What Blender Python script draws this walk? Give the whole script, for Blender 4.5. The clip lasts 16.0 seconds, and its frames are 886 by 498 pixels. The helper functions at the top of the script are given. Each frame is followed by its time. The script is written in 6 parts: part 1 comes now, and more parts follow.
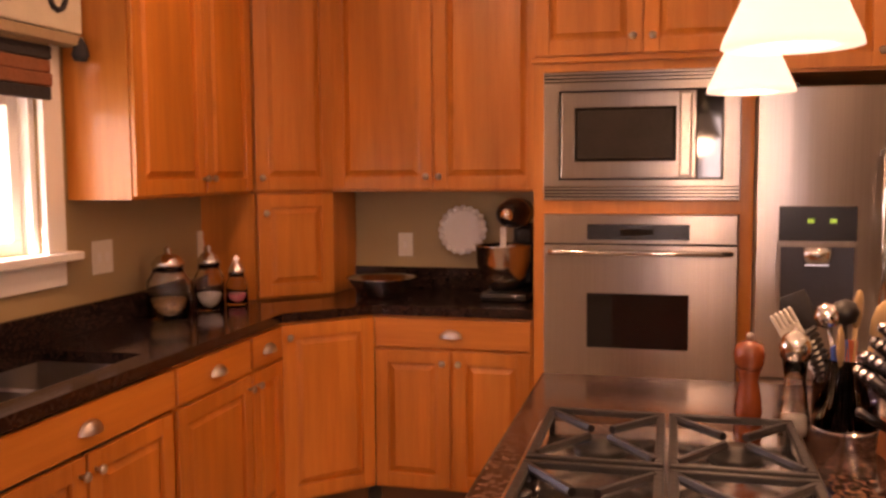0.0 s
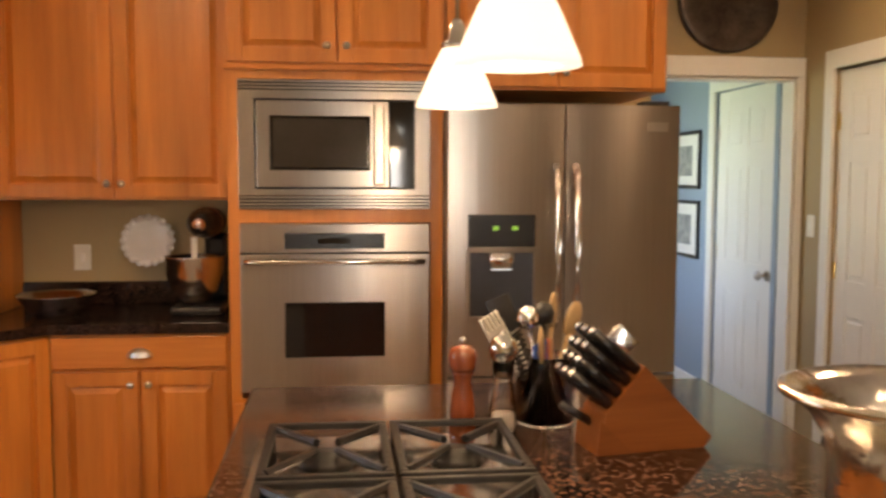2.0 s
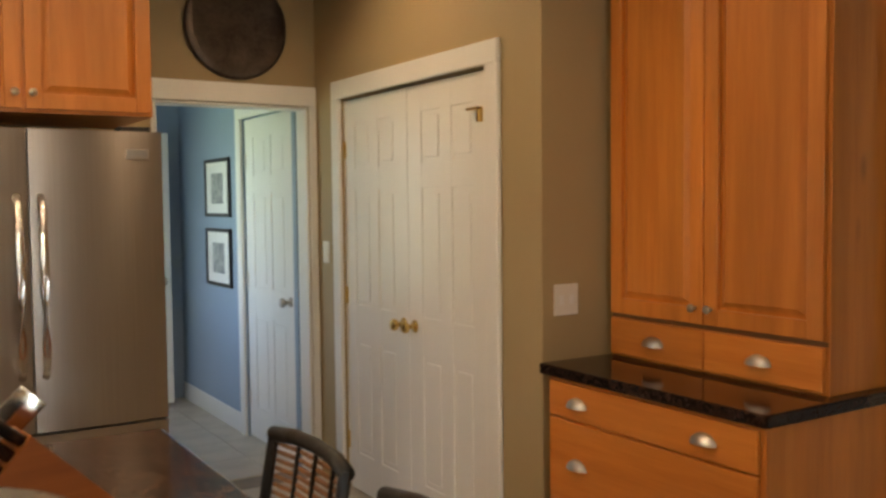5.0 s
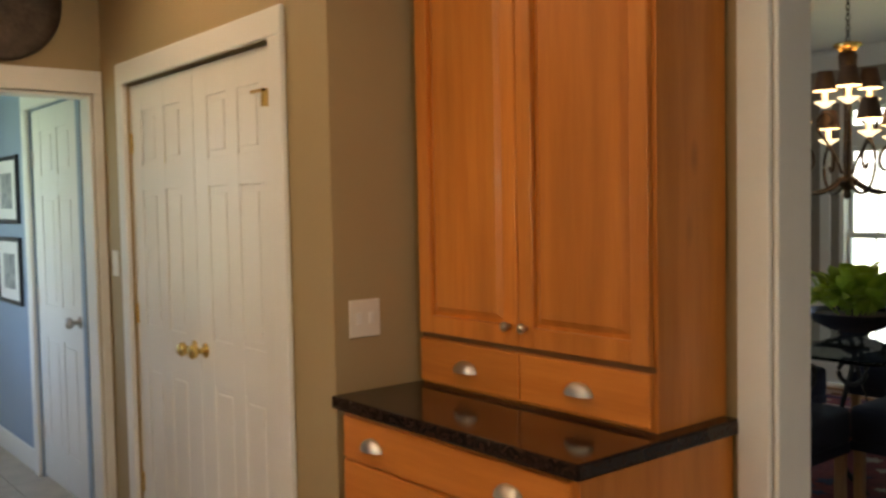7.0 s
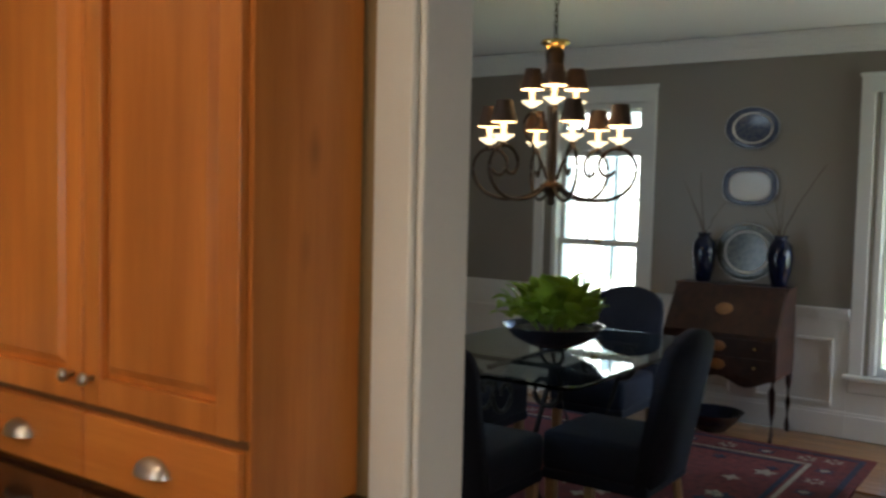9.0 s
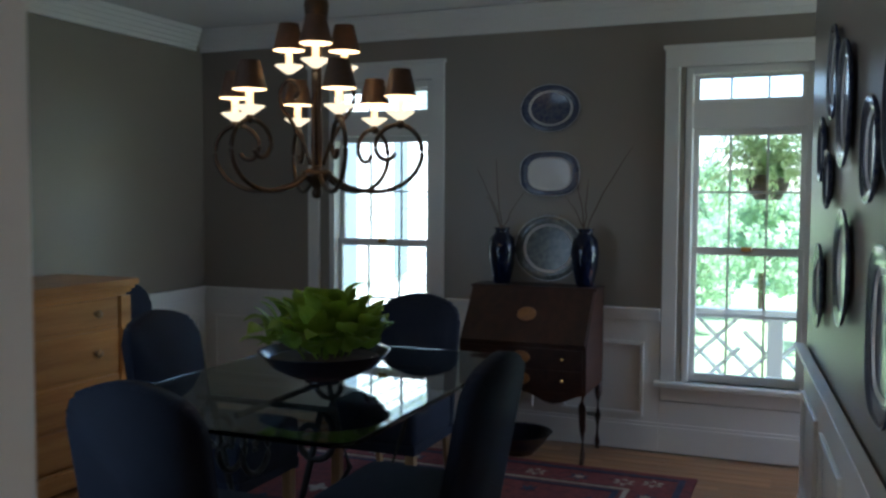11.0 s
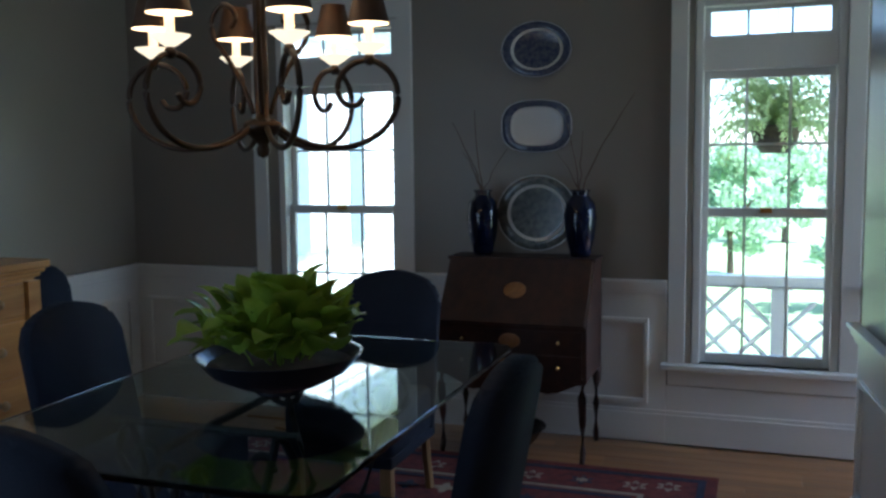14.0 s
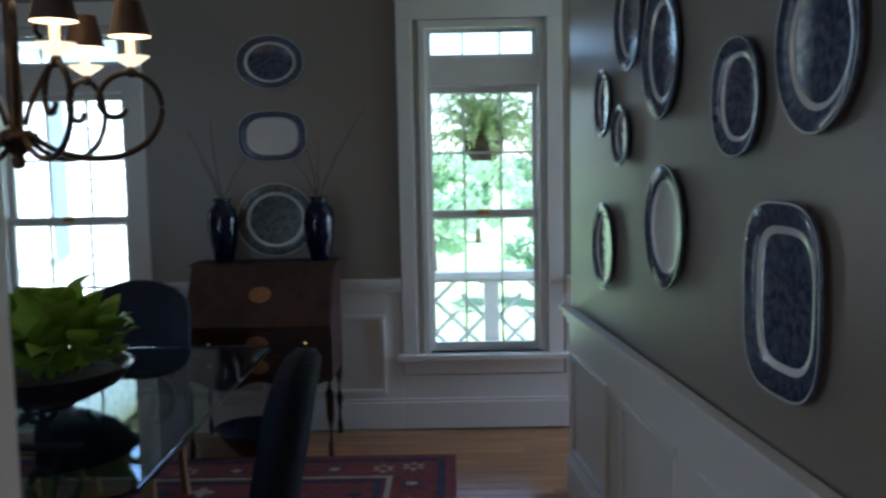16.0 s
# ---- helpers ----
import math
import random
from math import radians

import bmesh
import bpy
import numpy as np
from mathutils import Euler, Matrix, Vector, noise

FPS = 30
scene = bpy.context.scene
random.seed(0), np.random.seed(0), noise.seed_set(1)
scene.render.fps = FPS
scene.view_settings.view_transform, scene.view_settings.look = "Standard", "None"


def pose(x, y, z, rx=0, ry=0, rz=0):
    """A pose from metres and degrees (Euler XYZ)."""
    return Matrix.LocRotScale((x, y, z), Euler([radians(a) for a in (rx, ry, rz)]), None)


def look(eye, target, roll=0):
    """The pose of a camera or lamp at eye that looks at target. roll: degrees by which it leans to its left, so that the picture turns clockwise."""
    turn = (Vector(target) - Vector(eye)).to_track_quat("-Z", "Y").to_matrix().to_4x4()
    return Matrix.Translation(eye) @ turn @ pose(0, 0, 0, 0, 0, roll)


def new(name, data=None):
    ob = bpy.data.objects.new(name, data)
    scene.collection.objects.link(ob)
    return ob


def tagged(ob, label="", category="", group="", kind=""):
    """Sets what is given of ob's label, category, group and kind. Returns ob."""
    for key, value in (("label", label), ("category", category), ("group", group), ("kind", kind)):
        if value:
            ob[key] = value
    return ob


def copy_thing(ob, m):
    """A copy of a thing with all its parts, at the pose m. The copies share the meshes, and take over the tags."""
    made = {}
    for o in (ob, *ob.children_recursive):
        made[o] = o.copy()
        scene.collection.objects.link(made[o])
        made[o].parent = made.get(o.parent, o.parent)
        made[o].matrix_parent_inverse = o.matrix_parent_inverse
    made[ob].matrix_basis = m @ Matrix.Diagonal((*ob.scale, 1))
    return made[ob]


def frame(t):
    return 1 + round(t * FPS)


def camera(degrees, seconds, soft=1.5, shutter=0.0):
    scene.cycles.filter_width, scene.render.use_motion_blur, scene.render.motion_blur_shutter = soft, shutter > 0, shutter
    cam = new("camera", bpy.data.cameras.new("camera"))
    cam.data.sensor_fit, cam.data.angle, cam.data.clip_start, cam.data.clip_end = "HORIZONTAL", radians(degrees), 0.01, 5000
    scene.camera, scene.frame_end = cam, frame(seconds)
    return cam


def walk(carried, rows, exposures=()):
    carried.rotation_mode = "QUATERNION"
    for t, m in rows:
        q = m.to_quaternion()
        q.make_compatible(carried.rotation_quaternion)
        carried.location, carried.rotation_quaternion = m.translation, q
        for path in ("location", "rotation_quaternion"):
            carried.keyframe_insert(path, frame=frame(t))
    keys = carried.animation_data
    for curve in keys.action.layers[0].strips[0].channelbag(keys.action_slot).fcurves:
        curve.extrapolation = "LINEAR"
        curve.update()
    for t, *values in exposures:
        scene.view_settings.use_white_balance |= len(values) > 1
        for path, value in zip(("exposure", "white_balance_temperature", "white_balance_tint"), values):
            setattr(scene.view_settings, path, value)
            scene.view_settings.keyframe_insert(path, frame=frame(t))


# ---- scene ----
cam = camera(52.0, 16.0, soft=2.7, shutter=0.4)
PATH = [
    (0, (0.08, -0.2, 1.492), (-0.404, 1.733, 1.322), -0.4),
    (0.5, (0.02, -0.15, 1.492), (-0.34, 1.809, 1.317), -0.4),
    (1, (-0.036, -0.155, 1.484), (-0.2, 1.831, 1.316), 0.0),
    (1.5, (-0.044, -0.152, 1.495), (-0.017, 1.84, 1.325), 0.1),
    (2, (-0.02, -0.168, 1.497), (0.203, 1.814, 1.342), 0.2),
    (2.5, (0.02, -0.19, 1.505), (0.411, 1.766, 1.362), 0.2),
    (3, (0.032, -0.183, 1.508), (0.635, 1.719, 1.382), 0.2),
    (3.5, (0.064, -0.184, 1.506), (0.829, 1.661, 1.396), 0.1),
    (4, (0.151, -0.163, 1.512), (1.048, 1.622, 1.407), 0.1),
    (4.5, (0.259, -0.142, 1.52), (1.254, 1.59, 1.414), -0.2),
    (6.8, (0.946, 0.157, 1.494), (2.173, 1.733, 1.398), -1.2),
    (7, (0.996, 0.181, 1.498), (2.255, 1.732, 1.399), -1.1),
    (7.5, (1.117, 0.216, 1.502), (2.466, 1.689, 1.4), -0.9),
    (8, (1.329, 0.269, 1.492), (2.746, 1.676, 1.389), -0.9),
    (8.5, (1.539, 0.298, 1.48), (3.057, 1.597, 1.386), -0.6),
    (9, (1.705, 0.393, 1.53), (3.335, 1.543, 1.41), 1.3),
    (9.5, (1.9, 0.485, 1.575), (3.627, 1.485, 1.446), 1.1),
    (10, (2.135, 0.613, 1.551), (3.932, 1.484, 1.432), 0.8),
    (12.5, (3.174, 0.988, 1.465), (5.039, 1.698, 1.333), 0.0),
    (13, (3.211, 1.095, 1.494), (5.08, 1.789, 1.333), -0.2),
    (13.5, (3.254, 1.122, 1.475), (5.124, 1.81, 1.297), -0.3),
    (14, (3.332, 1.171, 1.477), (5.21, 1.827, 1.277), -0.7),
    (14.5, (3.294, 1.194, 1.464), (5.197, 1.774, 1.255), -0.8),
    (15, (3.252, 1.131, 1.435), (5.181, 1.621, 1.235), -0.8),
    (15.5, (3.098, 1.238, 1.453), (5.072, 1.498, 1.257), -0.8),
    (16, (3.06, 1.33, 1.486), (5.05, 1.345, 1.292), -1.1),
]
EXPOSURES = [(0, 2.85, 9300, 56), (1.0, 3.1, 8800, 36), (2.0, 3.05, 7800, 18), (4.5, 2.75, 7150, 10), (8, 2.75, 7050, 9), (9, 2.75, 6250, 8), (10, 2.35, 5700, 8), (12.5, 2.1, 5200, 9), (16, 2.1, 5200, 9)]
walk(cam, [(t, look(eye, target, roll)) for t, eye, target, roll in PATH], EXPOSURES)

# ---- world, sun, large lights ----
world = bpy.data.worlds.new("world")
scene.world = world
world.use_nodes = True
wn = world.node_tree
sky = wn.nodes.new("ShaderNodeTexSky")
sky.sky_type, sky.sun_disc, sky.sun_elevation, sky.sun_rotation = "NISHITA", False, radians(58), radians(203)
wn.nodes["Background"].inputs[1].default_value = 0.15
wn.links.new(sky.outputs[0], wn.nodes["Background"].inputs[0])
sun = new("sun", bpy.data.lights.new("sun", "SUN"))
sun.data.energy, sun.data.angle, sun.data.color = 5.0, radians(0.5), (1, 0.95, 0.86)
sun.matrix_world = look((-6, -14, 24), (0, 0, 0))


def window_light(x, y, z, tx, ty, tz, w, h, watts, colour=(0.8, 0.9, 1)):
    """Area lamp for sky light in the opening of a window, also used for added fill."""
    lamp = new("window_light", bpy.data.lights.new("window_light", "AREA"))
    lamp.data.shape, lamp.data.size, lamp.data.size_y, lamp.data.energy, lamp.data.color = "RECTANGLE", w, h, watts, colour
    lamp.matrix_world = look((x, y, z), (tx, ty, tz))


window_light(-2.35, 1.88, 1.7, 0, 1.9, 1.5, 1.0, 1.0, 1.3)      # over the sink
window_light(0.55, -3.66, 1.06, 0.55, 0, 1.06, 0.26, 2.0, 5.0)       # behind the walker
window_light(1.0, 5.75, 1.5, 3, 5.6, 1.3, 0.9, 1.2, 0.9, (0.62, 0.83, 1))  # side window of the hall
# fill light, not a real window: added to brighten the wall of plates
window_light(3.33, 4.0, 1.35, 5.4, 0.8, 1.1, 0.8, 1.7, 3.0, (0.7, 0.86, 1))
# unseen opening south of the plate wall, added with its lamp for cool side light
window_light(7.58, -1.3, 1.35, 5.6, 3.2, 0.9, 0.7, 1.7, 4.4)


def spot(x, y, watts):
    lamp = new("downlight_lamp", bpy.data.lights.new("downlight_lamp", "SPOT"))
    lamp.data.energy, lamp.data.color, lamp.data.spot_size, lamp.data.spot_blend, lamp.data.shadow_soft_size = watts, (1, 0.72, 0.45), radians(172), 0.5, 0.06
    lamp.matrix_world = look((x, y, 2.72), (x, y + 0.001, 0))


DOWNLIGHTS = [(-0.9, 2.6), (0.9, 2.4), (-1.0, 0.9), (1.7, 1.6), (0.5, -0.6), (1.9, 3.4), (-0.9, -2.3), (1.4, -2.3)]
for dx, dy in DOWNLIGHTS:
    spot(dx, dy, 5.8 if dx < -0.5 else 4.0)

# ---- materials ----


def mat(name, colour, rough=0.5, metal=0.0, vary=0.15, scale=8.0, stretch=(1, 1, 1), bump=0.05, detail=60.0, second=None, spec=None, coat=0.0):
    """A surface with a broad and a fine variation of its colour, roughness and relief."""
    m = bpy.data.materials.new(name)
    m.use_nodes = True
    t = m.node_tree
    n, l = t.nodes, t.links
    b = n["Principled BSDF"]
    b.inputs["Roughness"].default_value, b.inputs["Metallic"].default_value = rough, metal
    b.inputs["Coat Weight"].default_value = coat
    b.inputs["Coat Roughness"].default_value = 0.15
    if spec is not None:
        b.inputs["Specular IOR Level"].default_value = spec
    co, mp = n.new("ShaderNodeTexCoord"), n.new("ShaderNodeMapping")
    mp.inputs["Scale"].default_value = stretch
    l.new(co.outputs["Object"], mp.inputs["Vector"])
    broad, fine = n.new("ShaderNodeTexNoise"), n.new("ShaderNodeTexNoise")
    broad.inputs["Scale"].default_value, broad.inputs["Detail"].default_value = scale, 4
    fine.inputs["Scale"].default_value, fine.inputs["Detail"].default_value = detail, 3
    l.new(mp.outputs[0], broad.inputs["Vector"])
    l.new(mp.outputs[0], fine.inputs["Vector"])
    ramp = n.new("ShaderNodeValToRGB")
    dark = tuple(c * (1 - vary) for c in colour) if second is None else second
    ramp.color_ramp.elements[0].color, ramp.color_ramp.elements[1].color = (*dark, 1), (*colour, 1)
    ramp.color_ramp.elements[0].position, ramp.color_ramp.elements[1].position = 0.35, 0.62
    mix = n.new("ShaderNodeMath")
    mix.operation = "MULTIPLY_ADD"
    mix.inputs[1].default_value = 0.3
    l.new(fine.outputs[0], mix.inputs[0])
    sub = n.new("ShaderNodeMath")
    sub.operation = "MULTIPLY"
    sub.inputs[1].default_value = 0.7
    l.new(broad.outputs[0], sub.inputs[0])
    l.new(sub.outputs[0], mix.inputs[2])
    l.new(mix.outputs[0], ramp.inputs[0])
    l.new(ramp.outputs[0], b.inputs["Base Color"])
    if bump:
        bp = n.new("ShaderNodeBump")
        bp.inputs["Strength"].default_value, bp.inputs["Distance"].default_value = bump, 0.01
        l.new(fine.outputs[0], bp.inputs["Height"])
        l.new(bp.outputs[0], b.inputs["Normal"])
    return m


def wood(name, light, dark, rough=0.38, axis="z", coat=0.15, knots=True):
    """Varnished wood with streaked grain along one axis, and a tone of its own for each board."""
    st = {"z": (14, 14, 0.9), "x": (0.9, 14, 14), "y": (14, 0.9, 14)}[axis]
    m = mat(name, light, rough, 0, scale=1.6, stretch=st, bump=0.03, detail=9, second=dark, coat=coat)
    t = m.node_tree
    n, l = t.nodes, t.links
    b = n["Principled BSDF"]
    base = b.inputs["Base Color"].links[0].from_socket
    co = n.new("ShaderNodeTexCoord")
    big = n.new("ShaderNodeTexNoise")
    big.inputs["Scale"].default_value = 2.2
    mp = n.new("ShaderNodeMapping")
    mp.inputs["Scale"].default_value = {"z": (3.2, 3.2, 0.35), "x": (0.35, 3.2, 3.2), "y": (3.2, 0.35, 3.2)}[axis]
    l.new(co.outputs["Object"], mp.inputs["Vector"])
    l.new(mp.outputs[0], big.inputs["Vector"])
    info = n.new("ShaderNodeObjectInfo")
    add = n.new("ShaderNodeMath")
    add.operation = "MULTIPLY_ADD"
    add.inputs[1].default_value = 0.22
    l.new(info.outputs["Random"], add.inputs[0])
    l.new(big.outputs[0], add.inputs[2])
    hsv = n.new("ShaderNodeHueSaturation")
    rng = n.new("ShaderNodeMapRange")
    rng.inputs[1].default_value, rng.inputs[2].default_value, rng.inputs[3].default_value, rng.inputs[4].default_value = 0.3, 0.9, 0.72, 1.24
    l.new(add.outputs[0], rng.inputs[0])
    l.new(rng.outputs[0], hsv.inputs["Value"])
    l.new(base, hsv.inputs["Color"])
    out = hsv.outputs[0]
    if knots:
        kn = n.new("ShaderNodeTexVoronoi")
        kn.inputs["Scale"].default_value = 1.6
        mk = n.new("ShaderNodeMapping")
        mk.inputs["Scale"].default_value = {"z": (2.6, 2.6, 1.0), "x": (1.0, 2.6, 2.6), "y": (2.6, 1.0, 2.6)}[axis]
        l.new(co.outputs["Object"], mk.inputs["Vector"])
        l.new(mk.outputs[0], kn.inputs["Vector"])
        kr = n.new("ShaderNodeMapRange")
        kr.inputs[1].default_value, kr.inputs[2].default_value, kr.inputs[3].default_value, kr.inputs[4].default_value = 0.02, 0.09, 0.55, 0.0
        l.new(kn.outputs["Distance"], kr.inputs[0])
        mx = n.new("ShaderNodeMix")
        mx.data_type = "RGBA"
        l.new(kr.outputs[0], mx.inputs["Factor"])
        l.new(out, mx.inputs["A"])
        mx.inputs["B"].default_value = (*[c * 0.45 for c in dark], 1)
        out = mx.outputs["Result"]
    l.new(out, b.inputs["Base Color"])
    return m


def glow(name, colour, strength):
    m = bpy.data.materials.new(name)
    m.use_nodes = True
    b = m.node_tree.nodes["Principled BSDF"]
    b.inputs["Base Color"].default_value = (*colour, 1)
    b.inputs["Emission Color"].default_value, b.inputs["Emission Strength"].default_value = (*colour, 1), strength
    return m


def glass(name, colour=(1, 1, 1), rough=0.0, ior=1.45):
    m = bpy.data.materials.new(name)
    m.use_nodes = True
    b = m.node_tree.nodes["Principled BSDF"]
    b.inputs["Base Color"].default_value, b.inputs["Roughness"].default_value = (*colour, 1), rough
    b.inputs["Transmission Weight"].default_value, b.inputs["IOR"].default_value = 1, ior
    return m


def granite(name, base, fleck, speck):
    m = mat(name, base, 0.07, 0, scale=26, bump=0.02, detail=150, second=speck, spec=0.34)
    t = m.node_tree
    n, l = t.nodes, t.links
    b = n["Principled BSDF"]
    old = b.inputs["Base Color"].links[0].from_socket
    v = n.new("ShaderNodeTexVoronoi")
    v.inputs["Scale"].default_value = 120
    co = n.new("ShaderNodeTexCoord")
    l.new(co.outputs["Object"], v.inputs["Vector"])
    r = n.new("ShaderNodeMapRange")
    r.inputs[1].default_value, r.inputs[2].default_value = 0.68, 0.78
    sep = n.new("ShaderNodeSeparateColor")
    l.new(v.outputs["Color"], sep.inputs[0])
    l.new(sep.outputs[0], r.inputs[0])
    mx = n.new("ShaderNodeMix")
    mx.data_type = "RGBA"
    l.new(r.outputs[0], mx.inputs["Factor"])
    l.new(old, mx.inputs["A"])
    mx.inputs["B"].default_value = (*fleck, 1)
    l.new(mx.outputs["Result"], b.inputs["Base Color"])
    return m


MAPLE = wood("honey_maple", (0.60, 0.212, 0.042), (0.50, 0.158, 0.027))
MAPLE_X = wood("honey_maple_drawer", (0.60, 0.208, 0.04), (0.51, 0.158, 0.027), axis="x")
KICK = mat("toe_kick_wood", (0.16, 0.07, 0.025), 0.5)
GRANITE = granite("dark_granite", (0.022, 0.013, 0.011), (0.035, 0.02, 0.016), (0.006, 0.005, 0.005))
GRANITE_ISLAND = granite("brown_granite", (0.028, 0.015, 0.011), (0.13, 0.065, 0.042), (0.006, 0.005, 0.005))
STEEL = mat("brushed_steel", (0.42, 0.375, 0.34), 0.30, 1, vary=0.10, scale=3, stretch=(60, 60, 0.6), bump=0.008, detail=14)
def brushed(m, amount):
    """Stretches the gloss along the height of the panel."""
    t = m.node_tree
    tan = t.nodes.new("ShaderNodeTangent")
    tan.direction_type, tan.axis = "RADIAL", "X"
    t.links.new(tan.outputs[0], t.nodes["Principled BSDF"].inputs["Tangent"])
    t.nodes["Principled BSDF"].inputs["Anisotropic"].default_value = amount


brushed(STEEL, 0.85)
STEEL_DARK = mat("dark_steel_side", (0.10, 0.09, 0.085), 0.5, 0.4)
CHROME = mat("polished_nickel", (0.75, 0.73, 0.70), 0.16, 1, vary=0.06)
PEWTER = mat("brushed_nickel_pull", (0.62, 0.58, 0.54), 0.28, 1, vary=0.1)
SILVER = mat("worn_silver", (0.88, 0.85, 0.80), 0.17, 1, vary=0.25, scale=20, bump=0.10, detail=90, second=(0.62, 0.58, 0.52))
BRASS = mat("polished_brass", (0.80, 0.56, 0.20), 0.2, 1, vary=0.1)
BLACK = mat("gloss_black", (0.010, 0.009, 0.009), 0.26, 0, vary=0.3)
BLACK_MATT = mat("black_iron", (0.016, 0.014, 0.013), 0.45, 0.2, vary=0.3, bump=0.15)
OVEN_GLASS = mat("oven_glass", (0.010, 0.009, 0.009), 0.06, 0, vary=0.2, bump=0)
SCREEN_GLASS = mat("microwave_screen", (0.04, 0.036, 0.033), 0.07, 0, vary=0.2, bump=0)
WALL = mat("olive_tan_wall_paint", (0.385, 0.285, 0.15), 0.65, vary=0.05, scale=2, bump=0.04, detail=160)
WALL_DINING = mat("taupe_wall_paint", (0.275, 0.235, 0.192), 0.36, vary=0.05, scale=2, bump=0.04, detail=160)
WALL_HALL = mat("blue_grey_wall_paint", (0.27, 0.35, 0.45), 0.65, vary=0.05, scale=2, bump=0.04, detail=160)
WHITE = mat("white_trim_paint", (0.78, 0.76, 0.72), 0.35, vary=0.04, scale=3, bump=0.02)
WHITE_CEILING = mat("white_ceiling_paint", (0.80, 0.79, 0.77), 0.8, vary=0.03, scale=2, bump=0.05, detail=140)
PLASTIC = mat("ivory_plastic", (0.74, 0.70, 0.62), 0.35, vary=0.04)
TILE = mat("beige_stone_tile", (0.42, 0.37, 0.30), 0.4, vary=0.25, scale=5, bump=0.05)
GROUT = mat("grout", (0.22, 0.19, 0.16), 0.9, vary=0.2)
OAK = wood("oak_floor", (0.36, 0.17, 0.06), (0.24, 0.10, 0.03), 0.28, axis="y", coat=0.3, knots=False)
NAVY = mat("navy_slipcover_cloth", (0.009, 0.015, 0.036), 0.85, vary=0.3, scale=6, bump=0.3, detail=260)
LEG = wood("pale_chair_leg_wood", (0.42, 0.26, 0.12), (0.3, 0.17, 0.07), knots=False)
MAHOGANY = wood("dark_mahogany", (0.055, 0.019, 0.011), (0.026, 0.010, 0.007), 0.48, axis="y", coat=0.0, knots=False)
INLAY = mat("inlaid_satinwood", (0.35, 0.15, 0.05), 0.35, vary=0.3, scale=30)
PINE = wood("golden_pine", (0.60, 0.30, 0.09), (0.46, 0.20, 0.05), axis="x")
IRON = mat("bronzed_iron", (0.075, 0.045, 0.028), 0.42, 0.7, vary=0.35, scale=14, bump=0.15)
SHADE_OUT = mat("brown_parchment_shade", (0.11, 0.055, 0.028), 0.55, vary=0.3, scale=20, bump=0.1)
SHADE_IN = glow("lit_shade_lining", (1.0, 0.76, 0.42), 0.6)
CANDLE = glow("lit_candle_sleeve", (1.0, 0.72, 0.36), 0.30)
ALABASTER = glow("lit_alabaster_dish", (1.0, 0.78, 0.45), 0.32)
PENDANT = glow("lit_frosted_glass", (1.0, 0.88, 0.70), 0.15)
BULB = glow("downlight_bulb", (1.0, 0.78, 0.5), 2.0)
GLASS = glass("clear_glass")
TABLE_GLASS = glass("table_glass", (0.80, 0.93, 0.90))
PANE = glass("window_glass", (1, 1, 1), 0, 1.02)
CHINA_WHITE = mat("white_china", (0.74, 0.72, 0.70), 0.16, vary=0.05, bump=0)
CHINA_BLUE = mat("blue_transfer_china", (0.030, 0.042, 0.105), 0.14, vary=0.3, scale=55, bump=0, second=(0.12, 0.13, 0.17))
CHINA_GREY = mat("grey_green_china", (0.07, 0.08, 0.078), 0.2, vary=0.3, scale=35, bump=0, second=(0.20, 0.20, 0.185))
COBALT = mat("cobalt_glaze", (0.004, 0.008, 0.032), 0.14, vary=0.3, scale=10, bump=0.02)
BOWL_GLAZE = mat("dark_blue_bowl_glaze", (0.02, 0.022, 0.035), 0.2, vary=0.35, scale=12)
TWIG = mat("dry_twig_bark", (0.14, 0.085, 0.05), 0.8, vary=0.4, scale=40)
LEAF = mat("pothos_leaf", (0.40, 0.52, 0.07), 0.28, vary=0.4, scale=10, second=(0.17, 0.32, 0.03))
FERN = mat("fern_frond", (0.36, 0.47, 0.25), 0.6, vary=0.4, scale=8, second=(0.46, 0.48, 0.26))
TREE = mat("tree_foliage", (0.30, 0.42, 0.25), 0.7, vary=0.4, scale=2, second=(0.22, 0.34, 0.19))
BARK = mat("tree_bark", (0.12, 0.09, 0.06), 0.9, vary=0.4, scale=14)
LAWN = mat("lawn_grass", (0.24, 0.32, 0.15), 0.9, vary=0.35, scale=1.5, bump=0.3, second=(0.17, 0.25, 0.11))
SIDING = mat("white_lap_siding", (0.74, 0.74, 0.72), 0.6, vary=0.05)
SHUTTER = mat("grey_blue_shutter_paint", (0.16, 0.21, 0.25), 0.5, vary=0.1)
PORCH = mat("pale_porch_boards", (0.5, 0.5, 0.48), 0.6, vary=0.15)
MILL_WOOD = mat("red_brown_turned_wood", (0.24, 0.055, 0.018), 0.25, vary=0.35, scale=5, stretch=(8, 8, 1), coat=0.3)
BLOCK_WOOD = wood("knife_block_wood", (0.27, 0.085, 0.022), (0.20, 0.055, 0.013), axis="x", knots=False)
SPOON_WOOD = mat("pale_spoon_wood", (0.55, 0.38, 0.20), 0.6, vary=0.2, scale=12)
BRISTLE = mat("white_nylon", (0.7, 0.68, 0.62), 0.5, vary=0.1)
SALT = mat("sea_salt", (0.75, 0.74, 0.72), 0.8, vary=0.15, scale=80)
BLUE_PLASTIC = mat("blue_plastic", (0.03, 0.10, 0.45), 0.3, vary=0.1)
ORANGE_PLASTIC = mat("orange_plastic", (0.55, 0.10, 0.02), 0.4, vary=0.1)
PINK = mat("pink_label", (0.5, 0.07, 0.12), 0.4, vary=0.2, scale=30)
